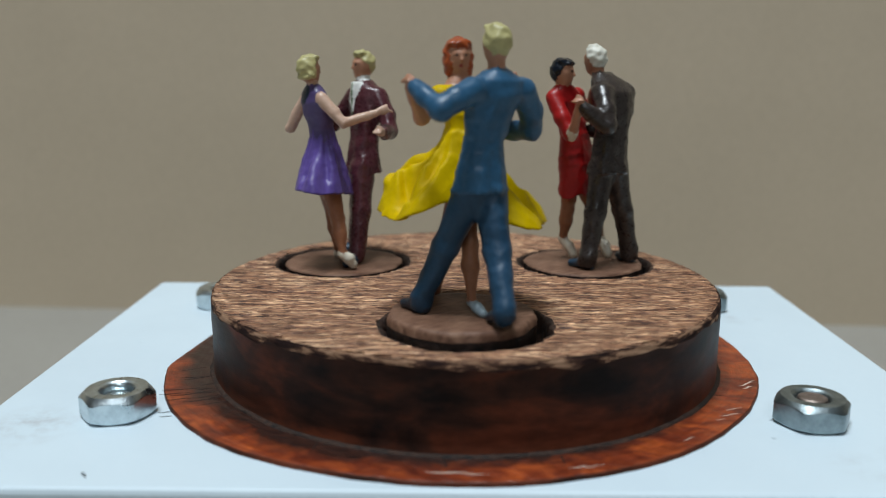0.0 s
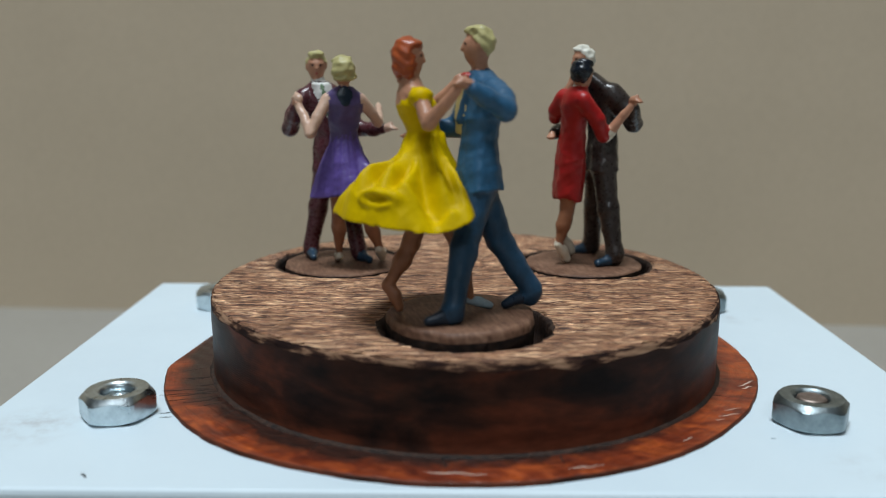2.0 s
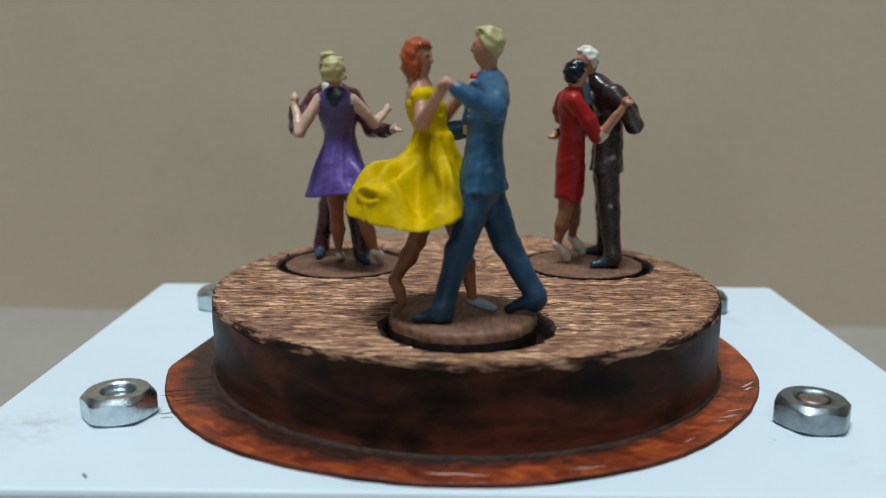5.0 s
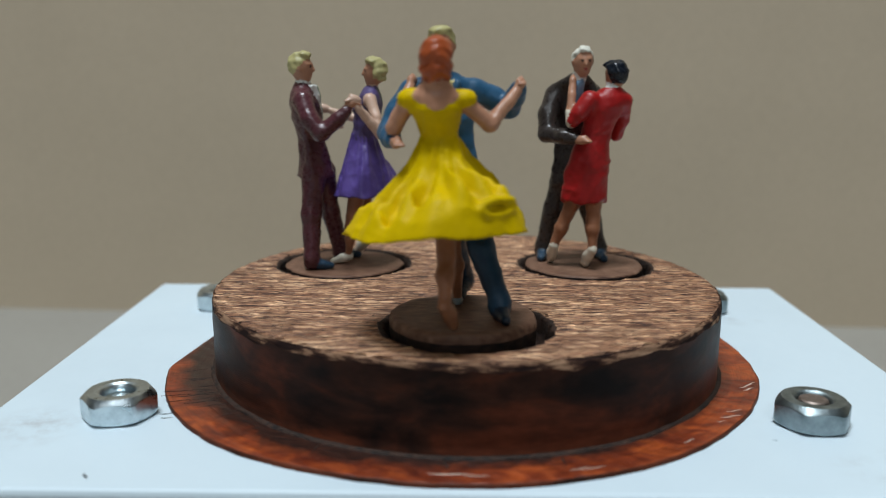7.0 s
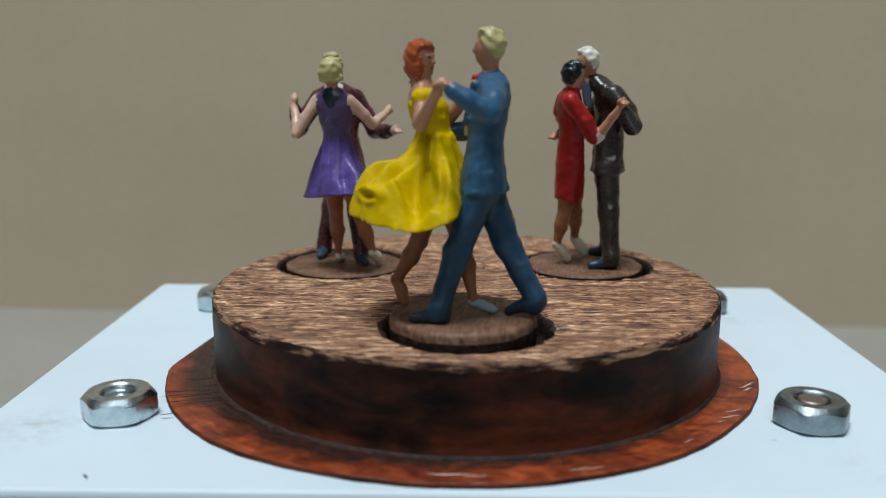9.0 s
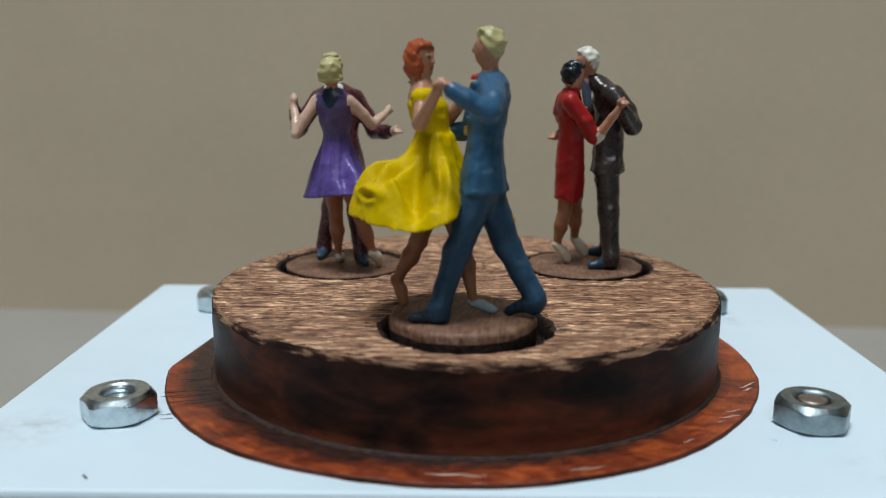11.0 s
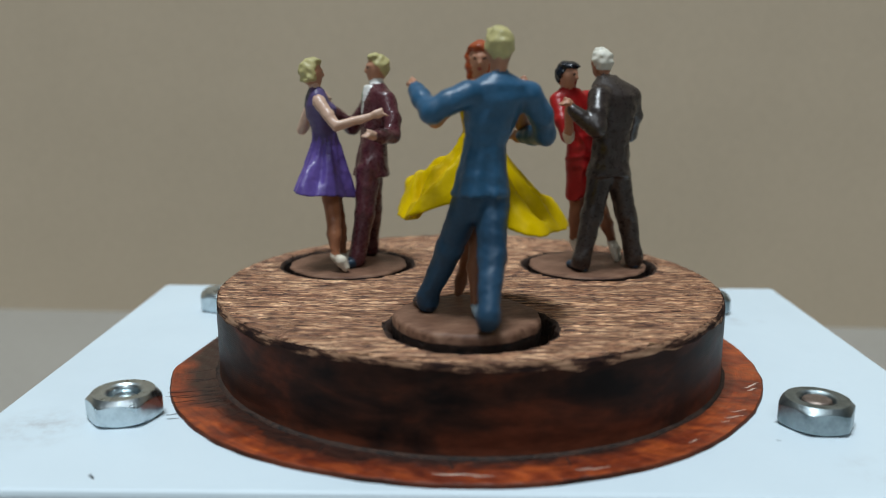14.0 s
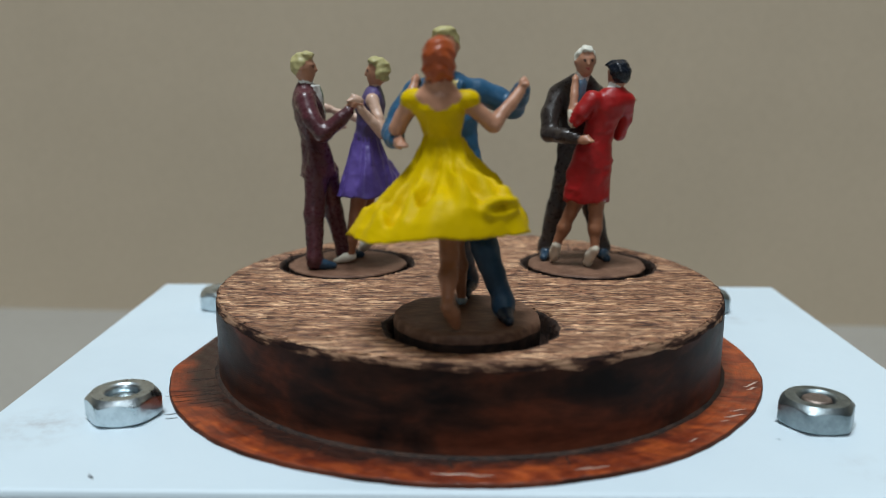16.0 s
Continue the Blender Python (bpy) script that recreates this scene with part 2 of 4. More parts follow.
def rings(bm, loops, closed_low=False, closed_high=False, mats=None):
    """Skins a list of closed loops of equal length, given in millimetres."""
    vs = [[bm.verts.new((x * MM, y * MM, z * MM)) for x, y, z in lp] for lp in loops]
    n = len(vs[0])
    for j in range(len(vs) - 1):
        for i in range(n):
            k = (i + 1) % n
            f = bm.faces.new((vs[j][i], vs[j][k], vs[j + 1][k], vs[j + 1][i]))
            if mats:
                f.material_index = mats[j]
    if closed_low:
        bm.faces.new(vs[0][::-1]).material_index = mats[0] if mats else 0
    if closed_high:
        bm.faces.new(vs[-1]).material_index = mats[-1] if mats else 0
    return vs


def wob(x, y, z, scale, amp):
    return amp * noise.noise(Vector((x * scale, y * scale, z * scale)))


# ---- structure: room, table, paper backdrop ----
def structure(name, bm, mat, label):
    return tagged(part(name, bm, mat, None, label, smooth=False), kind="structure")


TABLE_Z = -22.0
floor_mat = make_wall_paint("floor_vinyl", (.30, .27, .23))
structure("floor", box(-2.6, -2.6, -0.80, 2.6, 2.6, -0.772), floor_mat, "plain brown vinyl floor under the table")
structure("wall_north", box(-2.6, 2.5, -0.77, 2.6, 2.6, 1.7), WALL, "plain pale painted room wall")
bm = box(-2.6, -2.6, -0.77, -1.6, -2.5, 1.7)
for extra in (box(-0.2, -2.6, -0.77, 2.6, -2.5, 1.7), box(-1.6, -2.6, -0.77, -0.2, -2.5, 0.05), box(-1.6, -2.6, 1.45, -0.2, -2.5, 1.7)):
    me = bpy.data.meshes.new("piece")
    extra.to_mesh(me)
    extra.free()
    bm.from_mesh(me)
    bpy.data.meshes.remove(me)
structure("wall_south", bm, WALL, "plain pale painted room wall with one assumed window opening")
# Unseen window frame, added round the opening for the fill lamp.
window = tagged(new("assumed_window"), "white frame of an assumed window, unseen behind the camera", kind="structure")
for x0, z0, x1, z1 in ((-1.6, 0.05, -1.54, 1.45), (-0.26, 0.05, -0.2, 1.45), (-1.54, 0.05, -0.26, 0.11), (-1.54, 1.39, -0.26, 1.45)):
    part("window_frame", box(x0, -2.58, z0, x1, -2.53, z1, 0.004), CEIL, window, smooth=False)
structure("wall_east", box(2.5, -2.498, -0.77, 2.6, 2.498, 1.7), WALL, "plain pale painted room wall")
structure("wall_west", box(-2.6, -2.498, -0.77, -2.5, 2.498, 1.7), WALL, "plain pale painted room wall")
structure("ceiling", box(-2.6, -2.6, 1.702, 2.6, 2.6, 1.8), CEIL, "plain white painted ceiling")

table = tagged(new("work_table"), "pale beige laminate work table under the model", "table")
part("tabletop", box(-0.7, -0.45, TABLE_Z * MM - 0.028, 0.7, 0.35, TABLE_Z * MM, 0.002), TABLE, table, smooth=False)
for x in (-0.64, 0.64):
    for y in (-0.39, 0.29):
        leg = part("leg", box(x - .025, y - .025, -0.772, x + .025, y + .025, TABLE_Z * MM - 0.028, 0.003), TABLE, table, smooth=False)

def paper_sheet():
    """A standing sheet that leans back a little more towards its top."""
    bm = bmesh.new()
    rows = [[bm.verts.new((x, 0.22 * z * z + y, z)) for x, y in ((-0.45, -0.001), (0.45, -0.001), (0.45, 0.001), (-0.45, 0.001))] for z in (k * 0.02 for k in range(19))]
    for a, b in zip(rows, rows[1:]):
        for i in range(4):
            bm.faces.new((a[i], a[(i + 1) % 4], b[(i + 1) % 4], b[i]))
    bm.faces.new(rows[0][::-1])
    bm.faces.new(rows[-1])
    return bm


backdrop = tagged(part("kraft_paper_backdrop", paper_sheet(), KRAFT, None, smooth=False),
                  "plain brown kraft paper sheet standing behind the model", "paper backdrop")
backdrop.matrix_world = pose(0, 0.086, TABLE_Z * MM, 0, 0, -3)


# ---- the white case ----
case = tagged(new("white_case"), "white printed plastic case with a flat lid, lightly scuffed", "case")
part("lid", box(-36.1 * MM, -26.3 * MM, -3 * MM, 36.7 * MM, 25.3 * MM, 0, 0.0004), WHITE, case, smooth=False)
part("body", box(-35.4 * MM, -25.6 * MM, TABLE_Z * MM, 36.0 * MM, 24.6 * MM, -3.0 * MM, 0.0005), WHITE, case, smooth=False)


def streak(length, width, height):
    """A thin raised sliver with pointed ends, lying along x."""
    bm = bmesh.new()
    loops = []
    for k in range(9):
        u = k / 8 * 2 - 1
        w = width * (1 - u * u) * 0.5 + 0.01
        y = 0.25 * width * math.sin(u * 4)
        loops.append([(u * length / 2, y - w, 0), (u * length / 2, y, height), (u * length / 2, y + w, 0)])
    rings(bm, loops, True, True)
    return bm


for x, y, a, ln, wd, mat, lab in ((-24.6, -24.4, -55, 0.9, 0.16, DARK_MARK, "short dark scratch"),
                                 (-26.5, -13.2, 25, 0.7, 0.08, GREY_MARK, ""), (31.6, -21.0, 40, 0.6, 0.16, GREY_MARK, ""), (33.0, -20.0, 10, 0.5, 0.2, GREY_MARK, ""),                                 (22.8, -14.6, 35, 0.5, 0.1, GREY_MARK, ""),
                                 (21.8, -17.9, -30, 0.4, 0.1, GREY_MARK, ""), (-22.6, -14.2, 15, 1.2, 0.12, DARK_MARK, "stray dark brush streak"),
                                 (-22.4, -15.0, 10, 0.9, 0.1, DARK_MARK, ""), (28.9, -24.0, 60, 0.6, 0.08, GREY_MARK, "")):
    s = part("scuff", streak(ln, wd, 0.02 if mat is DARK_MARK else 0.004), mat, case, lab)
    s.matrix_basis = pose(x * MM, y * MM, 0.00002, 0, 0, a)

# ---- the round wooden stage ----
R, H = 22.0, 6.94
HOLES = ((0.0, -13.51, 6.35), (11.70, 6.76, 6.30), (-11.70, 6.76, 6.30))
NSEG = 256
stage = tagged(new("round_stage"), "round dark-stained wooden stage with three round openings", "stage")


def ring_at(cx, cy, r, z, n=NSEG, amp=0.0, scale=0.5, zamp=0.0):
    out = []
    for i in range(n):
        a = 2 * math.pi * i / n
        c, s = math.cos(a), math.sin(a)
        rr = r + wob(cx + c * r, cy + s * r, z * 3, scale, amp) + wob(cx + c * r, cy + s * r, z * 2 + 9, scale * 3.1, amp * 0.5)
        zz = z + wob(cx + c * r, cy + s * r, 5, scale * 1.4, zamp)
        out.append((cx + rr * c, cy + rr * s, zz))
    return out


def stage_top():
    bm = bmesh.new()
    edges = []
    for lp in [ring_at(0, 0, R - 0.24, H, NSEG, 0.18, 0.9)] + [ring_at(x, y, r + 0.28, H, 128, 0.25, 0.9) for x, y, r in HOLES]:
        vs = [bm.verts.new((a * MM, b * MM, c * MM)) for a, b, c in lp]
        edges += [bm.edges.new((vs[i], vs[(i + 1) % len(vs)])) for i in range(len(vs))]
    bmesh.ops.triangle_fill(bm, edges=edges, use_beauty=True, normal=(0, 0, 1))
    for f in bm.faces:
        if f.normal.z < 0:
            f.normal_flip()
    return bm


def grain():
    """Raised and sunken fibres of the top, running along x."""
    nx, ny, r = 190, 420, R - 0.30
    xs, ys = np.linspace(-r, r, nx), np.linspace(-r, r, ny)
    rng = np.random.RandomState(5)
    def fibres(run, wide, seed):
        g = np.random.RandomState(seed).uniform(-1, 1, (nx + run, ny + wide))
        g = sum(g[i:i + nx] for i in range(run)) / run ** 0.5
        return sum(g[:, j:j + ny] for j in range(wide)) / wide ** 0.5
    h = 0.80 * fibres(9, 2, 1) + 0.40 * fibres(20, 4, 2) + 0.30 * fibres(4, 1, 3)
    x, y = np.meshgrid(xs, ys, indexing="ij")
    y = y + 0.12 * np.sin(x * 0.35 + 0.6 * np.sin(y * 0.3))
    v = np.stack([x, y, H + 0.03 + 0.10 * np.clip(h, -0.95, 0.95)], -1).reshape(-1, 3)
    i, j = np.meshgrid(np.arange(nx - 1), np.arange(ny - 1), indexing="ij")
    f = np.stack([i * ny + j, (i + 1) * ny + j, (i + 1) * ny + j + 1, i * ny + j + 1], -1).reshape(-1, 4)
    c = v[f].mean(1)
    keep = np.hypot(c[:, 0], c[:, 1]) < r - 0.05 + 0.10 * np.sin(c[:, 1] * 3.1 + 2 * np.sin(c[:, 0])) * np.sin(c[:, 1] * 11)
    for hx, hy, hr in HOLES:
        keep &= np.hypot(c[:, 0] - hx, c[:, 1] - hy) > hr + 0.42 + 0.10 * np.sin(c[:, 1] * 7)
    f = f[keep]
    used, back = np.unique(f, return_inverse=True)
    me = bpy.data.meshes.new("grain")
    me.from_pydata((v[used] * MM).tolist(), [], back.reshape(-1, 4).tolist())
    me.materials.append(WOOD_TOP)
    me.polygons.foreach_set("use_smooth", np.ones(len(f), bool))
    ob = new("grain", me)
    ob.parent = stage
    return tagged(ob, "rough raised wood grain", kind="stuff")


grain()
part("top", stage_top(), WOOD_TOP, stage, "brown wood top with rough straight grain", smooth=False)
bm = bmesh.new()
rings(bm, [ring_at(0, 0, R - 0.24, H, NSEG, 0.18, 0.9), ring_at(0, 0, R - 0.13, H - 0.06, NSEG, 0.14, 1.1, 0.05),
           ring_at(0, 0, R - 0.03, H - 0.24, NSEG, 0.12, 0.9, 0.12), ring_at(0, 0, R, H - 0.6, NSEG, 0.05, 0.35, 0.45)][::-1])
part("rim", bm, RIM, stage, "chipped lighter worn rim")
bm = bmesh.new()
zs = [0, 0.35, 1.4, 2.6, 3.8, 5.0, H - 0.6]
lp = [ring_at(0, 0, R + (0.25 if k == 0 else 0), z, NSEG, 0.05, 0.35, 0.45 if k == len(zs) - 1 else 0) for k, z in enumerate(zs)]
rings(bm, lp)
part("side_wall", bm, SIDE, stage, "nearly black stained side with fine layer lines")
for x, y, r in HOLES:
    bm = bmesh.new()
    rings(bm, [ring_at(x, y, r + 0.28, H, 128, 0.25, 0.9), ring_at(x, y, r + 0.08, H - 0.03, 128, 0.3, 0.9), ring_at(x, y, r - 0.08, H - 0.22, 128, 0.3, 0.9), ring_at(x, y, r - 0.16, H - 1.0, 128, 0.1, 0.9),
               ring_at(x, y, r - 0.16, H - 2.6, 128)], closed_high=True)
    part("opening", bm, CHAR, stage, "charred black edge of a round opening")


def flange():
    n, z = 320, 0.34
    def outline(r, zz):
        out = []
        for i in range(n):
            a = 2 * math.pi * i / n
            rr = r + wob(math.cos(a) * 8, math.sin(a) * 8, 1, 0.35, 0.25) + wob(math.cos(a) * 25, math.sin(a) * 25, 3, 0.6, 0.09) + 0.75 * math.exp(-((a - 3.85) / 0.45) ** 2) + 0.2 * math.exp(-((a - 5.6) / 0.5) ** 2)
            x, y = -0.35 + rr * math.cos(a), rr * math.sin(a)
            d = x * -0.987 + y * 0.16 - 24.35
            if d > 0 and y > -5.6:
                x, y = x + 0.987 * d, y - 0.16 * d
            out.append((x, y, zz))
        return out
    bm = bmesh.new()
    rings(bm, [outline(25.5, 0.004), outline(25.50, z * 0.7), outline(25.40, z * 0.95), outline(25.2, z), outline(23.6, z * 1.05), ring_at(0, 0, 21.6, z, n)], mats=[1, 1, 0, 0, 0])
    return bm


bm = bmesh.new()
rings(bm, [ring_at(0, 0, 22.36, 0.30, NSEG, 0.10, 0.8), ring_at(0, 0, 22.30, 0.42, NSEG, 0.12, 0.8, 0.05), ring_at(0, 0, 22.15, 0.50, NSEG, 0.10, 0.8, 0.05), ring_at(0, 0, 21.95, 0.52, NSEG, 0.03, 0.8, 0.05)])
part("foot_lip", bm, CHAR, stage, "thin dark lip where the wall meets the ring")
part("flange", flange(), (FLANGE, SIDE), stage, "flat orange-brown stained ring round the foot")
rng = random.Random(8)
for k in range(15):
    a, r = radians(rng.uniform(192, 224) if k < 11 else rng.uniform(226, 345)), rng.uniform(22.6, 23.5)
    mark = part("brush_streak", streak(rng.uniform(1.2, 3.0), rng.uniform(.10, .32), 0.025), CHAR, stage, "dark dry-brushed stain streak")
    mark.matrix_basis = pose((r * math.cos(a) - 0.2) * MM, r * math.sin(a) * MM, 0.000345, 0, 0, math.degrees(a) + rng.uniform(-14, 14))
for a, r, ln, wd in ((205, 24.4, 3.6, .16), (206.5, 25.3, 2.4, .12), (208, 24.2, 3.2, .2), (209.5, 25.2, 2.2, .14), (212, 23.8, 2.8, .18), (199, 23.4, 2.4, .16)):
    mark = part("brush_streak", streak(ln, wd, 0.02), CHAR, stage, "dark dry-brushed stain streak")
    u = radians(a)
    mark.matrix_basis = pose((r * math.cos(u) - 0.2) * MM, r * math.sin(u) * MM, 0.000352, 0, 0, a - 14)
# Pale scratches, and specular dashes of the glossy ring put in as colour.
for a, r, ln, wd in ((-18, 24.9, 1.3, .14), (-19.5, 24.6, 1.6, .2), (-21, 24.8, 1.2, .25), (-33, 24.6, 1.5, .12), (-36, 24.7, 1.8, .18), (-39, 24.5, .8, .1),
                     (-92, 24.3, 3.2, .22), (-88, 24.5, 1.6, .12), (-72, 24.5, 1.4, .12), (-70, 24.7, 1.8, .1), (-50, 24.6, 1.2, .1)):
    mark = part("scratch", streak(ln, wd, 0.02), PALE_MARK, stage, "pale scratch in the stain, with glint in its colour")
    u = radians(a)
    mark.matrix_basis = pose((r * math.cos(u) - 0.3) * MM, r * math.sin(u) * MM, 0.00035, 0, 0, (a + 90 if a < -45 else a + 55))


# ---- nuts on bolts ----
def hex_nut(across=5.05, height=2.08, hole=1.22):
    bm = bmesh.new()
    n = 72
    def hexr(a):
        return across / 2 * sum(max(0.0, math.cos(a - math.pi / 6 - k * math.pi / 3)) ** 16 for k in range(6)) ** (-1 / 16)
    def lp(fr, z, drop=0.0):
        out = []
        for i in range(n):
            a = 2 * math.pi * i / n
            h = hexr(a)
            excess = h - across / 2
            out.append((fr(h) * math.cos(a), fr(h) * math.sin(a), z + drop * excess))
        return out
    cap = across / 2 * 0.90
    rings(bm, [lp(lambda h: hole, 0.02), lp(lambda h: min(h, cap), 0.0), lp(lambda h: h * 0.985, 0.14, 0.45), lp(lambda h: h, 0.24, 0.5), lp(lambda h: h, height - 0.36, -0.80), lp(lambda h: h * 0.985, height - 0.29, -0.76),
               lp(lambda h: min(h, cap), height - 0.02), lp(lambda h: cap * 0.96, height), lp(lambda h: hole + 0.32, height), lp(lambda h: hole + 0.12, height - 0.12),
               lp(lambda h: hole, height - 0.28), lp(lambda h: hole, 0.02)])
    return bm


def bolt_end(top, hole=1.22):
    bm = bmesh.new()
    loops, n = [], 36
    z = 0.0
    k = 0
    while z < top - 0.22:
        loops.append([((hole - (0.02 if k % 2 else 0.16)) * math.cos(2 * math.pi * i / n), (hole - (0.02 if k % 2 else 0.16)) * math.sin(2 * math.pi * i / n), z) for i in range(n)])
        z += 0.22
        k += 1
    loops.append([((hole - 0.18) * math.cos(2 * math.pi * i / n), (hole - 0.18) * math.sin(2 * math.pi * i / n), top - 0.08) for i in range(n)])
    loops.append([((hole - 0.30) * math.cos(2 * math.pi * i / n), (hole - 0.30) * math.sin(2 * math.pi * i / n), top) for i in range(n)])
    rings(bm, loops, False, True)
    return bm


for x, y, a, top, mat, lab in ((-26.1, -14.5, -50, 1.5, ZINC, "shiny zinc-plated hexagon nut on the white lid"),
                               (25.55, -14.9, -60, 2.0, BOLT, "dull zinc hexagon nut with shade in its colour, bolt end flush"),
                               (-26.2, 15.3, -80, 1.8, BOLT, "zinc hexagon nut on the white lid"), (25.7, 15.3, -95, 1.8, BOLT, "zinc hexagon nut on the white lid")):
    nut = tagged(part("hex_nut", hex_nut(), SHADEDZINC if x > 0 else ZINC, None, smooth=False), lab, "nut", "nuts on the lid")
    nut.matrix_world = pose(x * MM, y * MM, 0, 0, 0, a)
    part("bolt", bolt_end(top), mat, nut, "threaded bolt end", smooth=False)

# ---- turning discs ----
def disc(r, seed, round_by):
    n = 160
    def lp(rr, z, amp):
        return [((rr + wob(math.cos(6.283 * i / n) * 5 + seed * 7, math.sin(6.283 * i / n) * 5, seed, 0.8, amp)) * math.cos(6.283185 * i / n),
                 (rr + wob(math.cos(6.283 * i / n) * 5 + seed * 7, math.sin(6.283 * i / n) * 5, seed, 0.8, amp)) * math.sin(6.283185 * i / n), z) for i in range(n)]
    edge, face = bmesh.new(), bmesh.new()
    deep = -0.72 if round_by > 0.5 else -0.14
    rings(edge, [lp(r - 0.1, -3.2, .1), lp(r, -1.2, .2), lp(r, deep, .2)], True, False)
    b = round_by
    rings(face, [lp(r, deep, .2), lp(r - 0.04, -0.45 * b if deep < -0.5 else -0.10, .25), lp(r - 0.16 * b, -0.12 * b, .25), lp(r - 0.40 * b, 0.0, .2), lp(r - 0.9, 0.0, .1)], False, True)
    return edge, face


def couple_axis(x, y, up, r, seed):
    """A turning disc and the pose of its upper centre."""
    m = pose(x * MM, y * MM, (H + up) * MM)
    d = tagged(new("turntable_disc"), "round brown wooden turning disc in the stage", "disc", "turning discs")
    edge, face = disc(r, seed, 0.8 if up > 0.5 else 0.3)
    part("edge", edge, CHAR, d, "charred dark edge")
    part("face", face, WOOD_DISC, d, "sanded brown wood face with a rounded edge")
    d.matrix_world = m
    return d, m


# ---- painted figurines, each sculpted as one solid ----
class Sculpt:
    """Joins rounded solids on a fine lattice and skins the result as one mesh. Millimetres."""

    def __init__(self, lo, hi, step=0.14):
        self.lo, self.step = np.array(lo, float), step
        self.n = np.ceil((np.array(hi) - self.lo) / step).astype(int) + 1
        self.d = np.full(self.n, 4.0, np.float32)
        self.raw = np.full(self.n, 4.0, np.float32)
        self.mat = np.zeros(self.n, np.int16)
        self.mats, self.dabs, self.hair = [], [], set()

    def slot(self, m):
        if m not in self.mats:
            self.mats.append(m)
        return self.mats.index(m)

    def add(self, fn, lo, hi, mat, k=0.25):
        pad = 0.9
        a = np.maximum(((np.array(lo) - pad - self.lo) / self.step).astype(int), 0)
        b = np.minimum(np.ceil((np.array(hi) + pad - self.lo) / self.step).astype(int) + 1, self.n)
        if (b <= a).any():
            return
        ax = [self.lo[i] + self.step * np.arange(a[i], b[i]) for i in range(3)]
        x, y, z = np.meshgrid(*ax, indexing="ij")
        d = fn(x, y, z).astype(np.float32)
        sl = tuple(slice(a[i], b[i]) for i in range(3))
        old, raw = self.d[sl], self.raw[sl]
        h = np.clip(0.5 + 0.5 * (old - d) / k, 0, 1)
        self.d[sl] = old * (1 - h) + d * h - k * h * (1 - h)
        won = d < raw
        self.mat[sl] = np.where(won, self.slot(mat), self.mat[sl])
        self.raw[sl] = np.where(won, d, raw)

    def limb(self, mat, *pts, k=0.2):
        """A tapered chain through (x, y, z, radius)."""
        for p, q in zip(pts, pts[1:]):
            p, q = np.array(p, float), np.array(q, float)
            v = q[:3] - p[:3]
            vv = max(v @ v, 1e-6)
            def fn(x, y, z, p=p, q=q, v=v, vv=vv):
                t = np.clip(((x - p[0]) * v[0] + (y - p[1]) * v[1] + (z - p[2]) * v[2]) / vv, 0, 1)
                return np.sqrt((x - p[0] - t * v[0]) ** 2 + (y - p[1] - t * v[1]) ** 2 + (z - p[2] - t * v[2]) ** 2) - (p[3] + t * (q[3] - p[3]))
            r = max(p[3], q[3])
            self.add(fn, np.minimum(p[:3], q[:3]) - r, np.maximum(p[:3], q[:3]) + r, mat, k)

    def egg(self, mat, c, r, yaw=0.0, pitch=0.0, k=0.2, cut=None):
        """An ellipsoid with radii side, fore-and-aft and up; yaw is the way it faces. cut: a plane (normal, offset) in its own axes."""
        m = np.array((Matrix.Rotation(radians(yaw - 90), 3, "Z") @ Matrix.Rotation(radians(pitch), 3, "X")))
        c, r = np.array(c, float), np.array(r, float)
        def fn(x, y, z):
            p = [m[0, i] * (x - c[0]) + m[1, i] * (y - c[1]) + m[2, i] * (z - c[2]) for i in range(3)]
            q = np.sqrt((p[0] / r[0]) ** 2 + (p[1] / r[1]) ** 2 + (p[2] / r[2]) ** 2)
            d = (q - 1) * r.min()
            if cut:
                nv, off = cut
                d = np.maximum(d, p[0] * nv[0] + p[1] * nv[1] + p[2] * nv[2] - off)
            return d
        self.add(fn, c - r.max(), c + r.max(), mat, k)

    def loft(self, mat, *sec, yaw=0.0, waves=(), hem=None, shell=0.0, k=0.25):
        """Oval sections (z, cx, cy, rx, ry) from bottom to top. waves: (count, depth, phase), growing downwards. hem: height by angle. shell: wall thickness."""
        s = np.array(sec, float)
        ca, sa = math.cos(radians(yaw)), math.sin(radians(yaw))
        z0, z1 = s[0, 0], s[-1, 0]
        def fn(x, y, z):
            cx, cy, rx, ry = (np.interp(z, s[:, 0], s[:, i]) for i in (1, 2, 3, 4))
            u, v = (x - cx) * ca + (y - cy) * sa, -(x - cx) * sa + (y - cy) * ca
            th = np.arctan2(v, u)
            g = np.clip((z1 - z) / (z1 - z0), 0, 1)
            gw = g * 0.85 + 0.15 if hem else g
            f = 1.0
            for cnt, dep, ph in waves:
                f = f + dep * gw * np.sin(cnt * th + ph)
            q = np.sqrt((u / (rx * f)) ** 2 + (v / (ry * f)) ** 2)
            d = (q - 1) * np.minimum(rx, ry) * 0.8
            if shell:
                d = np.maximum(d, np.where(g > 0.25, -(d + shell), -1))
            low = z0 if hem is None else hem(th)
            return np.maximum(np.maximum(d, low - z), z - z1)
        w = (1 + sum(abs(d) for _, d, _ in waves))
        rr = np.maximum(s[:, 3], s[:, 4]) * w
        self.add(fn, ((s[:, 1] - rr).min(), (s[:, 2] - rr).min(), z0 - 1.5), ((s[:, 1] + rr).max(), (s[:, 2] + rr).max(), z1), mat, k)

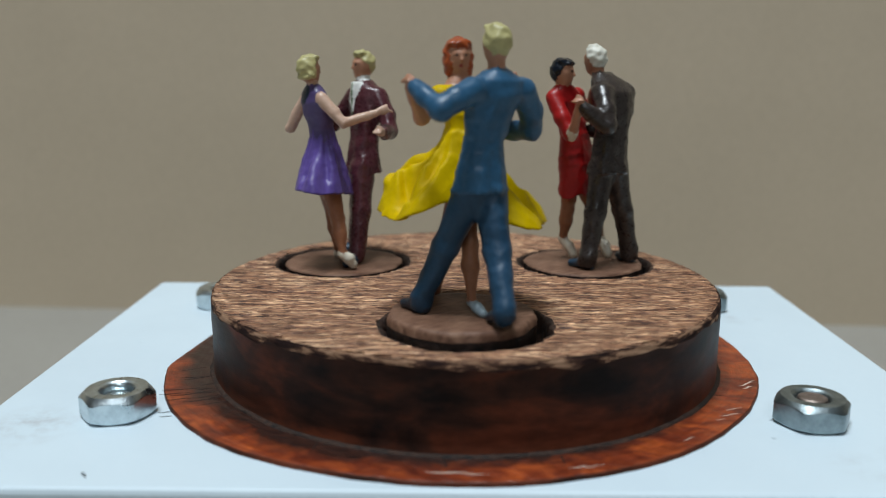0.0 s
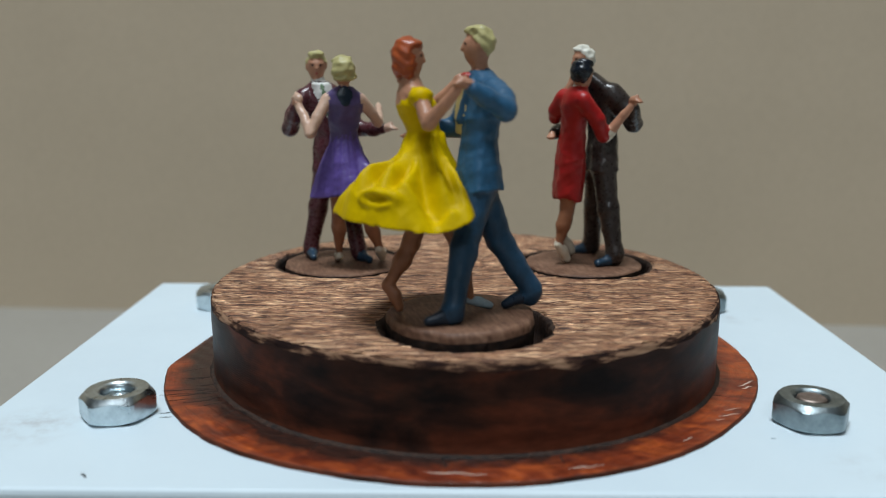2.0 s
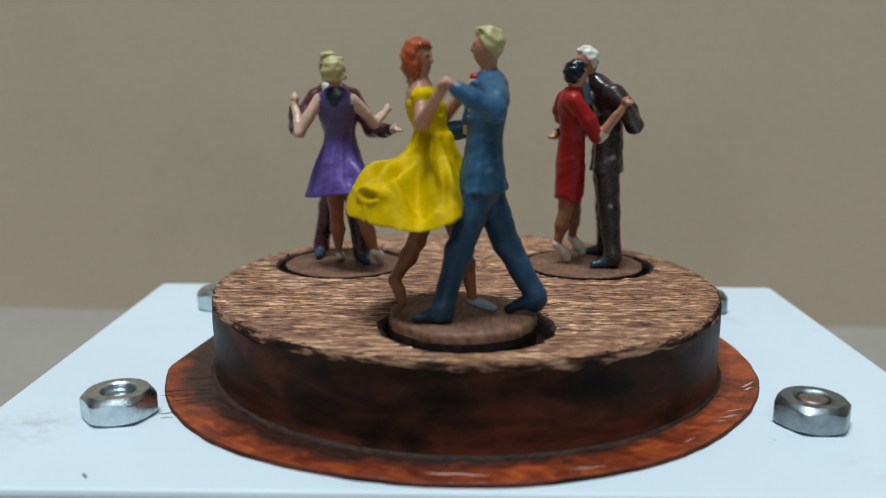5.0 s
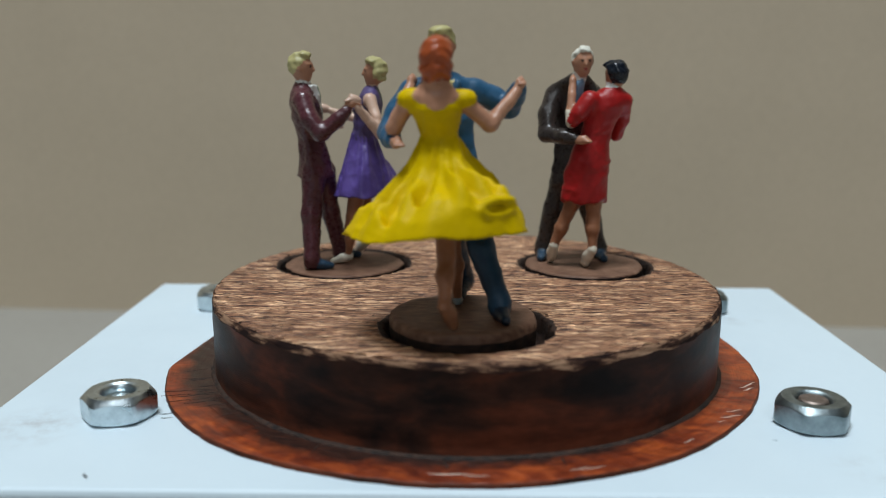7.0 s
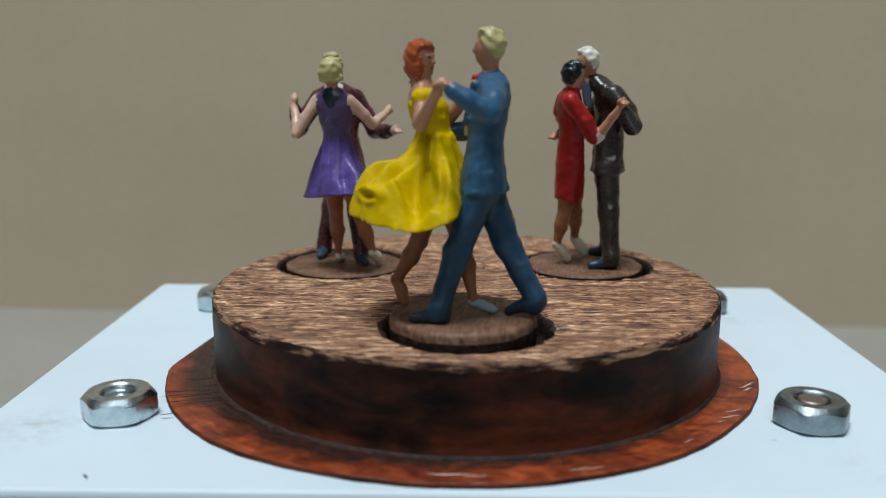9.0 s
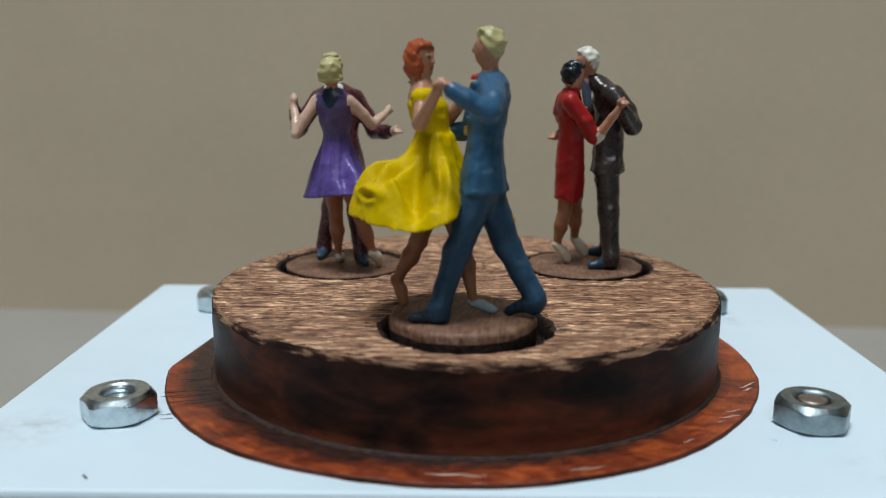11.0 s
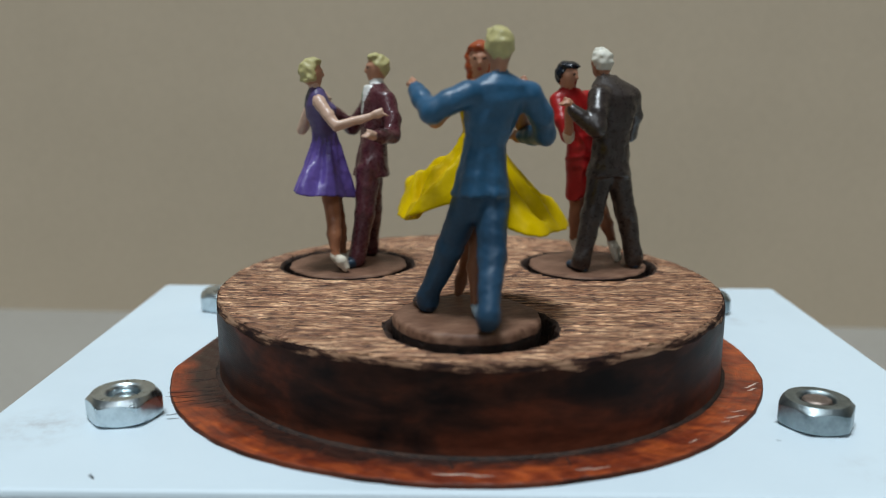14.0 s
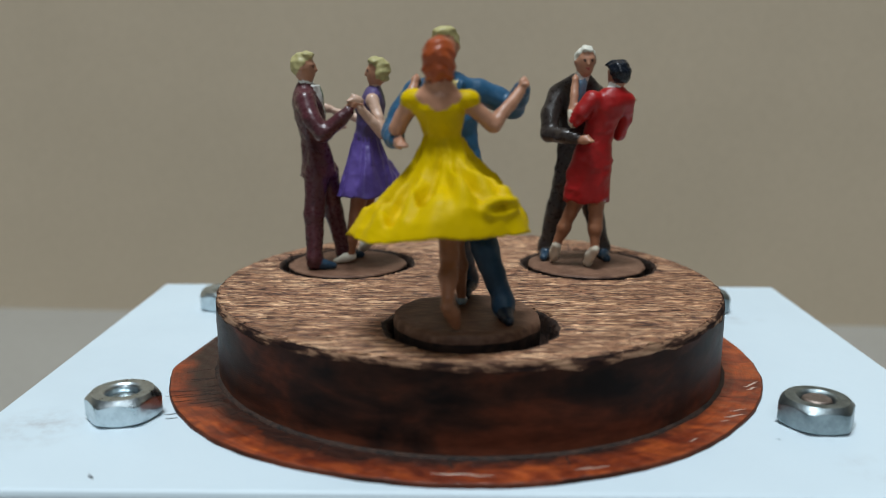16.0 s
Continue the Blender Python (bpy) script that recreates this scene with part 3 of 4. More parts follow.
    def skirt(self, mat, c, top, waist, hem, creases=(), thick=0.5, k=0.12, gather=0.10, dents=()):
        """A flaring skirt as one thick sheet. hem: (degrees, reach, height, straightness, shelf) round the centre c; creases: (degrees, depth, width, slant) running down; dents: (degrees, share of the reach, depth)."""
        h = np.array(hem, float)
        deg = np.arange(360.0)
        ker = np.exp(-(np.arange(-15, 16) / 6.0) ** 2)
        ker /= ker.sum()
        tab = []
        for col in (1, 2, 3, 4):
            v = np.interp(deg, h[:, 0], h[:, col], period=360)
            tab.append(np.convolve(np.concatenate((v[-15:], v, v[:15])), ker, "valid"))
        def fn(x, y, z):
            th = np.degrees(np.arctan2(y - c[1], x - c[0])) % 360
            rho = np.hypot(x - c[0], y - c[1])
            rho = rho + gather * np.exp(-((rho - waist) / 1.8) ** 2) * np.sin(np.radians(th) * 15 + 2 * np.sin(np.radians(th) * 4))
            big, low, even, shelf = (np.interp(th, deg, v, period=360) for v in tab)
            def drop(u):
                return even * u ** 0.95 + (1 - even) * (shelf * (1 - np.exp(-u / 0.16)) + (1 - shelf) * u ** 6)
            u = np.clip((rho - waist) / (big - waist), 0, 1.05)
            zs = top - (top - low) * drop(u)
            for at, depth, width, slant in creases:
                off = (th - at - slant * (u - 0.5) + 180) % 360 - 180
                groove = np.exp(-(off / width) ** 2) - 0.6 * np.exp(-((off - 1.8 * width) / (1.3 * width)) ** 2)
                zs = zs - depth * groove * np.clip(u * 2.2 - 0.1, 0, 1) * np.clip(1.75 - 1.4 * u, 0.3, 1)
            for at, share, depth in dents:
                off = ((th - at + 180) % 360 - 180) / 9.0
                out = (u - share - 0.02 * off) / 0.07
                zs = zs - depth * (np.exp(-off ** 2 - out ** 2) - 0.7 * np.exp(-off ** 2 - (out - 1.9) ** 2))
            slope = (top - low) * (drop(u + 0.02) - drop(u)) / 0.02 / (big - waist)
            d = (z - zs) / np.sqrt(1 + slope ** 2)
            return np.maximum(np.maximum(np.maximum(d, -(d + thick)), rho - big - 0.1), low - 0.3 * (1 - even) - z)
        far = h[:, 1].max() + 0.3
        self.add(fn, (c[0] - far, c[1] - far, h[:, 2].min() - 1.6), (c[0] + far, c[1] + far, top + 1.0), mat, k)

    def carve(self, c, r, yaw=0.0, pitch=0.0, k=0.2):
        """Presses an oval dent."""
        m = np.array((Matrix.Rotation(radians(yaw - 90), 3, "Z") @ Matrix.Rotation(radians(pitch), 3, "X")))
        c, r = np.array(c, float), np.array(r, float)
        a = np.maximum(((c - r.max() - 0.5 - self.lo) / self.step).astype(int), 0)
        b = np.minimum(np.ceil((c + r.max() + 0.5 - self.lo) / self.step).astype(int) + 1, self.n)
        ax = [self.lo[i] + self.step * np.arange(a[i], b[i]) for i in range(3)]
        x, y, z = np.meshgrid(*ax, indexing="ij")
        p = [m[0, i] * (x - c[0]) + m[1, i] * (y - c[1]) + m[2, i] * (z - c[2]) for i in range(3)]
        e = -(np.sqrt(sum((p[i] / r[i]) ** 2 for i in range(3))) - 1) * r.min()
        sl = tuple(slice(a[i], b[i]) for i in range(3))
        old = self.d[sl]
        h = np.clip(0.5 - 0.5 * (old - e) / k, 0, 1)
        self.d[sl] = old * (1 - h) + e * h + k * h * (1 - h)

    def dab(self, mat, c, r):
        self.dabs.append((self.slot(mat), np.array(c, float), r))

    def mesh(self, name, rough=0.014, seed=1, calm=16.5):
        rng = np.random.RandomState(seed)
        d = self.d.copy()
        ax = [self.lo[i] + self.step * np.arange(self.n[i]) for i in range(3)]
        x, y, z = np.meshgrid(*ax, indexing="ij", sparse=True)
        for f in (1.1, 1.9, 3.1, 4.6):
            for _ in range(2):
                w, p = rng.normal(size=3), rng.uniform(0, 6.28)
                w *= f / np.linalg.norm(w)
                d += rough / f ** 0.4 * np.sin(w[0] * x + w[1] * y + w[2] * z + p)
        locks = np.isin(self.mat, [self.slot(m) for m in self.hair]) if self.hair else False
        d += np.where(locks, 0.085 * np.sin(7.5 * z + 2.0 * np.sin(2.3 * x + 1.0) + 2.0 * np.sin(2.1 * y)) * np.sin(3.1 * x - 2.7 * y + 1.2 * z), 0)
        cloth = np.clip((calm - z) / 1.5, 0, 1)
        for f in (1.5, 2.4):
            for _ in range(3):
                w, u, p = rng.normal(size=3), rng.normal(size=3), rng.uniform(0, 6.28)
                w *= f / np.linalg.norm(w)
                fold = np.sin(w[0] * x + w[1] * y + w[2] * z + 1.4 * np.sin(0.9 * (u[0] * x + u[1] * y + u[2] * z)) + p)
                d += cloth * 0.10 / f * (0.2 - np.clip(0.6 - np.abs(fold), 0, 1))
        s = d < 0
        nx, ny, nz = (k - 1 for k in self.n)
        cnt = np.zeros((nx, ny, nz), np.int8)
        corner = [(i, j, k) for i in (0, 1) for j in (0, 1) for k in (0, 1)]
        for i, j, k in corner:
            cnt += s[i:i + nx, j:j + ny, k:k + nz]
        act = (cnt > 0) & (cnt < 8)
        idx = np.argwhere(act)
        num = np.full((nx, ny, nz), -1, np.int64)
        num[act] = np.arange(len(idx))
        acc, wt = np.zeros((len(idx), 3)), np.zeros(len(idx))
        for a in corner:
            for axis in range(3):
                if a[axis]:
                    continue
                b = list(a)
                b[axis] = 1
                da = d[idx[:, 0] + a[0], idx[:, 1] + a[1], idx[:, 2] + a[2]]
                db = d[idx[:, 0] + b[0], idx[:, 1] + b[1], idx[:, 2] + b[2]]
                hit = (da < 0) != (db < 0)
                t = np.where(hit, da / np.where(hit, da - db, 1), 0)
                pt = np.tile(np.array(a, float), (len(idx), 1))
                pt[:, axis] = t
                acc[hit] += pt[hit]
                wt[hit] += 1
        v = self.lo + self.step * (idx + acc / wt[:, None])
        faces = []
        for axis in range(3):
            o1, o2 = [(1, 2), (2, 0), (0, 1)][axis]
            sl0, sl1 = [slice(None)] * 3, [slice(None)] * 3
            sl0[axis], sl1[axis] = slice(0, -1), slice(1, None)
            e = np.argwhere(s[tuple(sl0)] != s[tuple(sl1)])
            inside = s[e[:, 0], e[:, 1], e[:, 2]]
            ok = (e[:, o1] > 0) & (e[:, o2] > 0) & (e[:, o1] < self.n[o1] - 1) & (e[:, o2] < self.n[o2] - 1)
            e, inside = e[ok], inside[ok]
            q = []
            for p1, p2 in ((0, 0), (1, 0), (1, 1), (0, 1)):
                c = e.copy()
                c[:, o1] -= p1
                c[:, o2] -= p2
                q.append(num[c[:, 0], c[:, 1], c[:, 2]])
            q = np.stack(q, 1)
            q[~inside] = q[~inside][:, ::-1]
            faces.append(q)
        faces = np.concatenate(faces)
        faces = faces[(faces >= 0).all(1)]
        # light smoothing takes out the lattice
        a, b = faces.ravel(), np.roll(faces, -1, 1).ravel()
        ct = np.maximum(np.bincount(a, minlength=len(v)), 1)
        for _ in range(3):
            nb = np.stack([np.bincount(a, v[b, k], len(v)) for k in range(3)], 1)
            v = 0.5 * v + 0.5 * nb / ct[:, None]
        mid = v[faces].mean(1)
        g = np.clip(np.rint((mid - self.lo) / self.step).astype(int), 0, self.n - 1)
        mat = self.mat[g[:, 0], g[:, 1], g[:, 2]].copy()
        for m, c, r in self.dabs:
            mat[((mid - c) ** 2).sum(1) < r * r] = m
        me = bpy.data.meshes.new(name)
        me.from_pydata((v * MM).tolist(), [], faces.tolist())
        for m in self.mats:
            me.materials.append(m)
        me.polygons.foreach_set("material_index", mat.astype(np.int32))
        me.polygons.foreach_set("use_smooth", np.ones(len(faces), bool))
        me.update()
        return me


SKIN = enamel("skin", .44, .215, .130, 0.42, 0.22)
# Leg colour, darker and browner than the skin of arms and faces.
LEGSKIN = enamel("leg_skin", .30, .125, .062, 0.42, 0.25)
BLUE = enamel("blue", .024, .092, .175, 0.42, 0.35)
# The suit blue taken darker: the trousers' wash and shade in one colour.
TROUSERSHADE = enamel("trouser_shade", .014, .052, .100, 0.48, 0.35)
BUFF = enamel("buff", .52, .42, .17, 0.45, 0.2)
BOWRED = enamel("bow_red", .38, .02, .015, 0.4, 0.2)
NAVY = enamel("navy", .010, .022, .040, 0.35, 0.3)
YELLOW = enamel("yellow", .60, .405, .0, 0.5, 0.16, spec=0.08)
GINGER = enamel("ginger", .34, .066, .016, 0.38, 0.35)
BLOND = enamel("blond", .47, .42, .19, 0.45, 0.25)
SILVER = enamel("silver", .30, .38, .42, 0.3, 0.2)
SHOEBLUE = enamel("shoe_blue", .022, .055, .095, 0.35, 0.3)
PURPLE = enamel("purple", .105, .066, .27, 0.42, 0.35)
MAROON = enamel("maroon", .080, .021, .027, 0.33, 0.30, spec=0.5)
DUSKPURPLE = enamel("dusk_purple", .082, .058, .16, 0.42, 0.3)
PALESKIN = enamel("pale_skin", .58, .38, .28, 0.36, 0.2, spec=0.45)
CREAM = enamel("cream", .68, .62, .50, 0.4, 0.15)
SHIRT = enamel("white", .74, .74, .70, 0.42, 0.1)
TIE = enamel("green", .16, .24, .14, 0.42, 0.2)
REDP = enamel("red", .34, .008, .008, 0.42, 0.25)
BROWN = enamel("brown", .030, .022, .019, 0.34, 0.22, spec=0.5)
GREYHAIR = enamel("grey_hair", .66, .64, .55, 0.42, 0.2)
BLACKHAIR = enamel("black_hair", .008, .011, .018, 0.3, 0.4)
LIPS = enamel("lips", .34, .06, .05, 0.4, 0.2)
EYE = enamel("eye", .10, .055, .04, 0.4, 0.2)
SHADEBLUE = enamel("pale_blue", .20, .32, .46, 0.42, 0.2)


def head(s, c, yaw, hair, size=1.0, style="man", pitch=0.0, skin=None):
    """Head with face, nose, ears and hair; yaw in degrees is the way it looks."""
    skin = skin or SKIN
    s.hair.add(hair)
    f = np.array((math.cos(radians(yaw)), math.sin(radians(yaw)), 0))
    l = np.array((-f[1], f[0], 0))
    c = np.array(c, float)
    u = np.array((0, 0, 1.0))
    z = size
    s.egg(skin, c, (0.88 * z, 1.02 * z, 1.25 * z), yaw, pitch, 0.1)
    s.egg(skin, c + f * 0.30 * z - u * 0.72 * z, (0.58 * z, 0.62 * z, 0.62 * z), yaw, pitch, 0.25)
    p = c + f * 1.0 * z - u * 0.05 * z
    s.limb(skin, (*(p + u * 0.22 * z), 0.10 * z), (*(p + f * 0.16 * z - u * 0.18 * z), 0.15 * z), k=0.12)
    s.egg(skin, c + f * 0.86 * z + u * 0.30 * z, (0.55 * z, 0.2 * z, 0.13 * z), yaw, 0, 0.15)
    for sgn in (-1, 1):
        s.dab(EYE, c + f * 0.93 * z + l * 0.34 * z * sgn + u * 0.14 * z, 0.13 * z)
    s.dab(LIPS, c + f * 0.90 * z - u * 0.62 * z, 0.15 * z)
    if style == "man":
        for sgn in (-1, 1):
            s.egg(skin, c + l * 0.90 * z * sgn - u * 0.05 * z, (0.14 * z, 0.2 * z, 0.3 * z), yaw, 0, 0.08)
        s.egg(hair, c - f * 0.12 * z + u * 0.22 * z, (1.02 * z, 1.12 * z, 1.22 * z), yaw, 0, 0.08, ((0, 0.80, -0.62), 0.18 * z))
        s.egg(hair, c + f * 0.35 * z + u * 1.12 * z, (0.72 * z, 0.62 * z, 0.32 * z), yaw, -12, 0.15)
    elif style == "bob":
        s.egg(hair, c - f * 0.10 * z + u * 0.2 * z, (1.12 * z, 1.16 * z, 1.25 * z), yaw, 0, 0.08, ((0, 0.92, -0.42), 0.26 * z))
        for sgn in (-1, 1):
            s.egg(hair, c - f * 0.05 * z + l * 0.80 * z * sgn - u * 0.45 * z, (0.36 * z, 0.66 * z, 0.95 * z), yaw, 0, 0.2)
        s.egg(hair, c - f * 0.70 * z - u * 0.55 * z, (0.85 * z, 0.5 * z, 1.05 * z), yaw, 0, 0.25)
        s.egg(hair, c + f * 0.55 * z + u * 0.95 * z, (0.75 * z, 0.5 * z, 0.34 * z), yaw, -20, 0.2)
    elif style == "roll":
        s.egg(hair, c - f * 0.12 * z + u * 0.25 * z, (1.08 * z, 1.14 * z, 1.2 * z), yaw, 0, 0.08, ((0, 0.85, -0.53), 0.10 * z))
        s.egg(hair, c - f * 0.62 * z - u * 0.55 * z, (0.95 * z, 0.52 * z, 0.34 * z), yaw, 10, 0.12)
        s.egg(hair, c + f * 0.40 * z + u * 1.05 * z, (0.9 * z, 0.55 * z, 0.36 * z), yaw, -15, 0.15)
        for sgn in (-1, 1):
            s.egg(hair, c - f * 0.3 * z + l * 0.92 * z * sgn - u * 0.25 * z, (0.26 * z, 0.5 * z, 0.45 * z), yaw, 0, 0.15)
    elif style == "short":
        s.egg(hair, c - f * 0.15 * z + u * 0.22 * z, (1.10 * z, 1.14 * z, 1.22 * z), yaw, 0, 0.08, ((0, 0.88, -0.48), 0.16 * z))
        s.egg(hair, c + f * 0.30 * z + u * 1.02 * z, (0.95 * z, 0.75 * z, 0.34 * z), yaw, -8, 0.15)


def palm(s, c, yaw, skin=None, r=0.42):
    """A mitten-like hand with a thumb."""
    f = np.array((math.cos(radians(yaw)), math.sin(radians(yaw)), 0))
    c = np.array(c, float)
    s.egg(skin or SKIN, c, (0.8 * r, 1.35 * r, 0.95 * r), yaw, 15, 0.15)
    for k in (-1, 0, 1):
        q = c + f * r * 1.1 + np.array((-f[1], f[0], 0)) * k * r * 0.5
        s.limb(skin or SKIN, (*q, r * 0.36), (*(q + f * r * 0.6 + np.array((0, 0, -0.1))), r * 0.3), k=0.1)
    s.limb(skin or SKIN, (*c, r * 0.4), (*(c + f * r * 0.8 + np.array((0, 0, r * 1.0))), r * 0.3), k=0.12)


def shoe(s, mat, x, y, yaw, lift=0.0, size=1.0, tilt=0.0):
    f = np.array((math.cos(radians(yaw)), math.sin(radians(yaw)), 0))
    heel = np.array((x, y, 0.42 * size + lift)) - f * 0.85 * size + np.array((0, 0, tilt))
    toe = np.array((x, y, 0.34 * size + lift * 0.3)) + f * 1.25 * size
    mid = (heel + toe) / 2 + np.array((0, 0, 0.12 * size))
    s.limb(mat, (*heel, 0.46 * size), (*mid, 0.52 * size), (*toe, 0.40 * size), k=0.2)


def trousers(s, mat, shoemat, hip, knee, ankle, yaw, lift=0.0, r=(1.35, 1.05, 0.85), size=1.0, tilt=0.0):
    s.limb(mat, (*hip, r[0]), (*knee, r[1]), (*ankle, r[2]), (ankle[0], ankle[1], max(ankle[2] - 0.55, 0.75), r[2] * 1.05), k=0.35)
    f = (math.cos(radians(yaw)), math.sin(radians(yaw)))
    shoe(s, shoemat, ankle[0] + f[0] * 0.55, ankle[1] + f[1] * 0.55, yaw, lift, size, tilt)


def pointed_foot(s, mat, ankle, toe, size=0.8):
    """A shoe on tiptoe between a raised ankle and its toe."""
    a, b = np.array(ankle, float), np.array(toe, float)
    heel = a + (a - b) * 0.12 + np.array((0, 0, -0.25))
    s.limb(mat, (*heel, 0.44 * size), (*(a * 0.45 + b * 0.55 + np.array((0, 0, 0.08))), 0.56 * size), (*b, 0.42 * size), k=0.2)


def bare_leg(s, shoemat, hip, knee, ankle, yaw, lift=0.0, tilt=0.4, toe=None):
    s.limb(LEGSKIN, (*hip, 0.95), (*knee, 0.66), (*[(a * 0.62 + b * 0.38) for a, b in zip(knee, ankle)], 0.70), (*ankle, 0.40), k=0.25)
    f = (math.cos(radians(yaw)), math.sin(radians(yaw)))
    if toe:
        pointed_foot(s, shoemat, ankle, toe, 1.0)
    else:
        shoe(s, shoemat, ankle[0] + f[0] * 0.55, ankle[1] + f[1] * 0.55, yaw, lift, 0.8, tilt)


def figurine(name, s, m, label, group, seed):
    ob = new(name, s.mesh(name, seed=seed))
    ob.matrix_world = m
    return tagged(ob, label, "figurine", group)


# ---- front pair: blue suit and yellow dress ----
disc_a, axis_a = couple_axis(-0.35, -13.5, 1.0, 5.48, 1)
disc_b, axis_b = couple_axis(-11.62, 6.76, 0.05, 5.62, 2)
disc_c, axis_c = couple_axis(11.55, 6.76, 0.14, 5.62, 3)
GROUP = "dancing figurines on the stage"


def man_in_blue():
    s = Sculpt((-5.9, -7.6, -0.1), (7.6, 5.4, 21.9), 0.115)
    trousers(s, TROUSERSHADE, NAVY, (-0.1, -1.2, 9.0), (-1.35, 0.2, 5.0), (-2.7, 1.3, 1.15), 100, r=(1.3, 1.0, .80), size=1.05)
    trousers(s, TROUSERSHADE, NAVY, (1.25, -1.6, 9.0), (0.85, -3.2, 5.0), (-0.1, -5.35, 1.5), 85, r=(1.3, 1.0, .80), size=1.05, tilt=0.7)
    s.loft(BLUE, (9.1, 0.6, -1.4, 2.15, 1.85), (9.5, 0.6, -1.4, 2.05, 1.75), (10.4, 0.62, -1.4, 1.9, 1.6), (12.6, 0.75, -1.5, 1.55, 1.3), (14.2, 1.05, -1.6, 1.95, 1.4),
           (15.8, 1.45, -1.85, 2.35, 1.35), (16.8, 1.55, -1.9, 2.1, 1.2), (17.5, 1.6, -1.8, 1.0, .85), k=0.16, waves=((5, .05, 0.4), (9, .03, 1.0)))
    s.limb(BLUE, (-0.7, -2.1, 16.1, .98), (-2.1, -2.3, 15.6, .88), (-3.3, -2.15, 14.95, .80), (-3.6, -0.7, 15.8, .68), (-3.75, 0.2, 16.35, .60), k=0.3)
    palm(s, (-3.85, 0.8, 16.8), 95)
    s.limb(BLUE, (3.8, -1.9, 16.0, 1.0), (4.9, -1.5, 14.5, .90), (5.4, -0.9, 13.2, .82), (5.2, 0.8, 13.0, .74), (4.9, 1.9, 12.9, .64), k=0.3)
    palm(s, (4.65, 2.6, 12.75), 105, r=.55)
    s.limb(SKIN, (1.6, -1.75, 17.0, .62), (1.65, -1.6, 18.7, .58), k=0.15)
    s.limb(BLUE, (1.15, -2.15, 17.35, .34), (2.05, -2.15, 17.35, .34), k=0.15)
    s.loft(BUFF, (13.0, 1.35, -0.35, .5, .55), (15.0, 1.5, -0.55, 1.05, .62), (16.9, 1.6, -0.85, .95, .6), k=0.08)
    s.egg(BOWRED, (1.65, -0.6, 17.15), (.55, .28, .26), 90)
    s.limb(BLUE, (0.5, -0.65, 16.7, .30), (0.95, -0.05, 14.0, .28), k=0.1)
    s.limb(BLUE, (2.75, -0.65, 16.7, .30), (1.9, -0.05, 14.0, .28), k=0.1)
    head(s, (1.68, -1.57, 19.25), 78, BLOND, 1.02)
    return figurine("man_figurine", s, axis_a, "painted miniature man in a blue suit dancing", GROUP, 11)


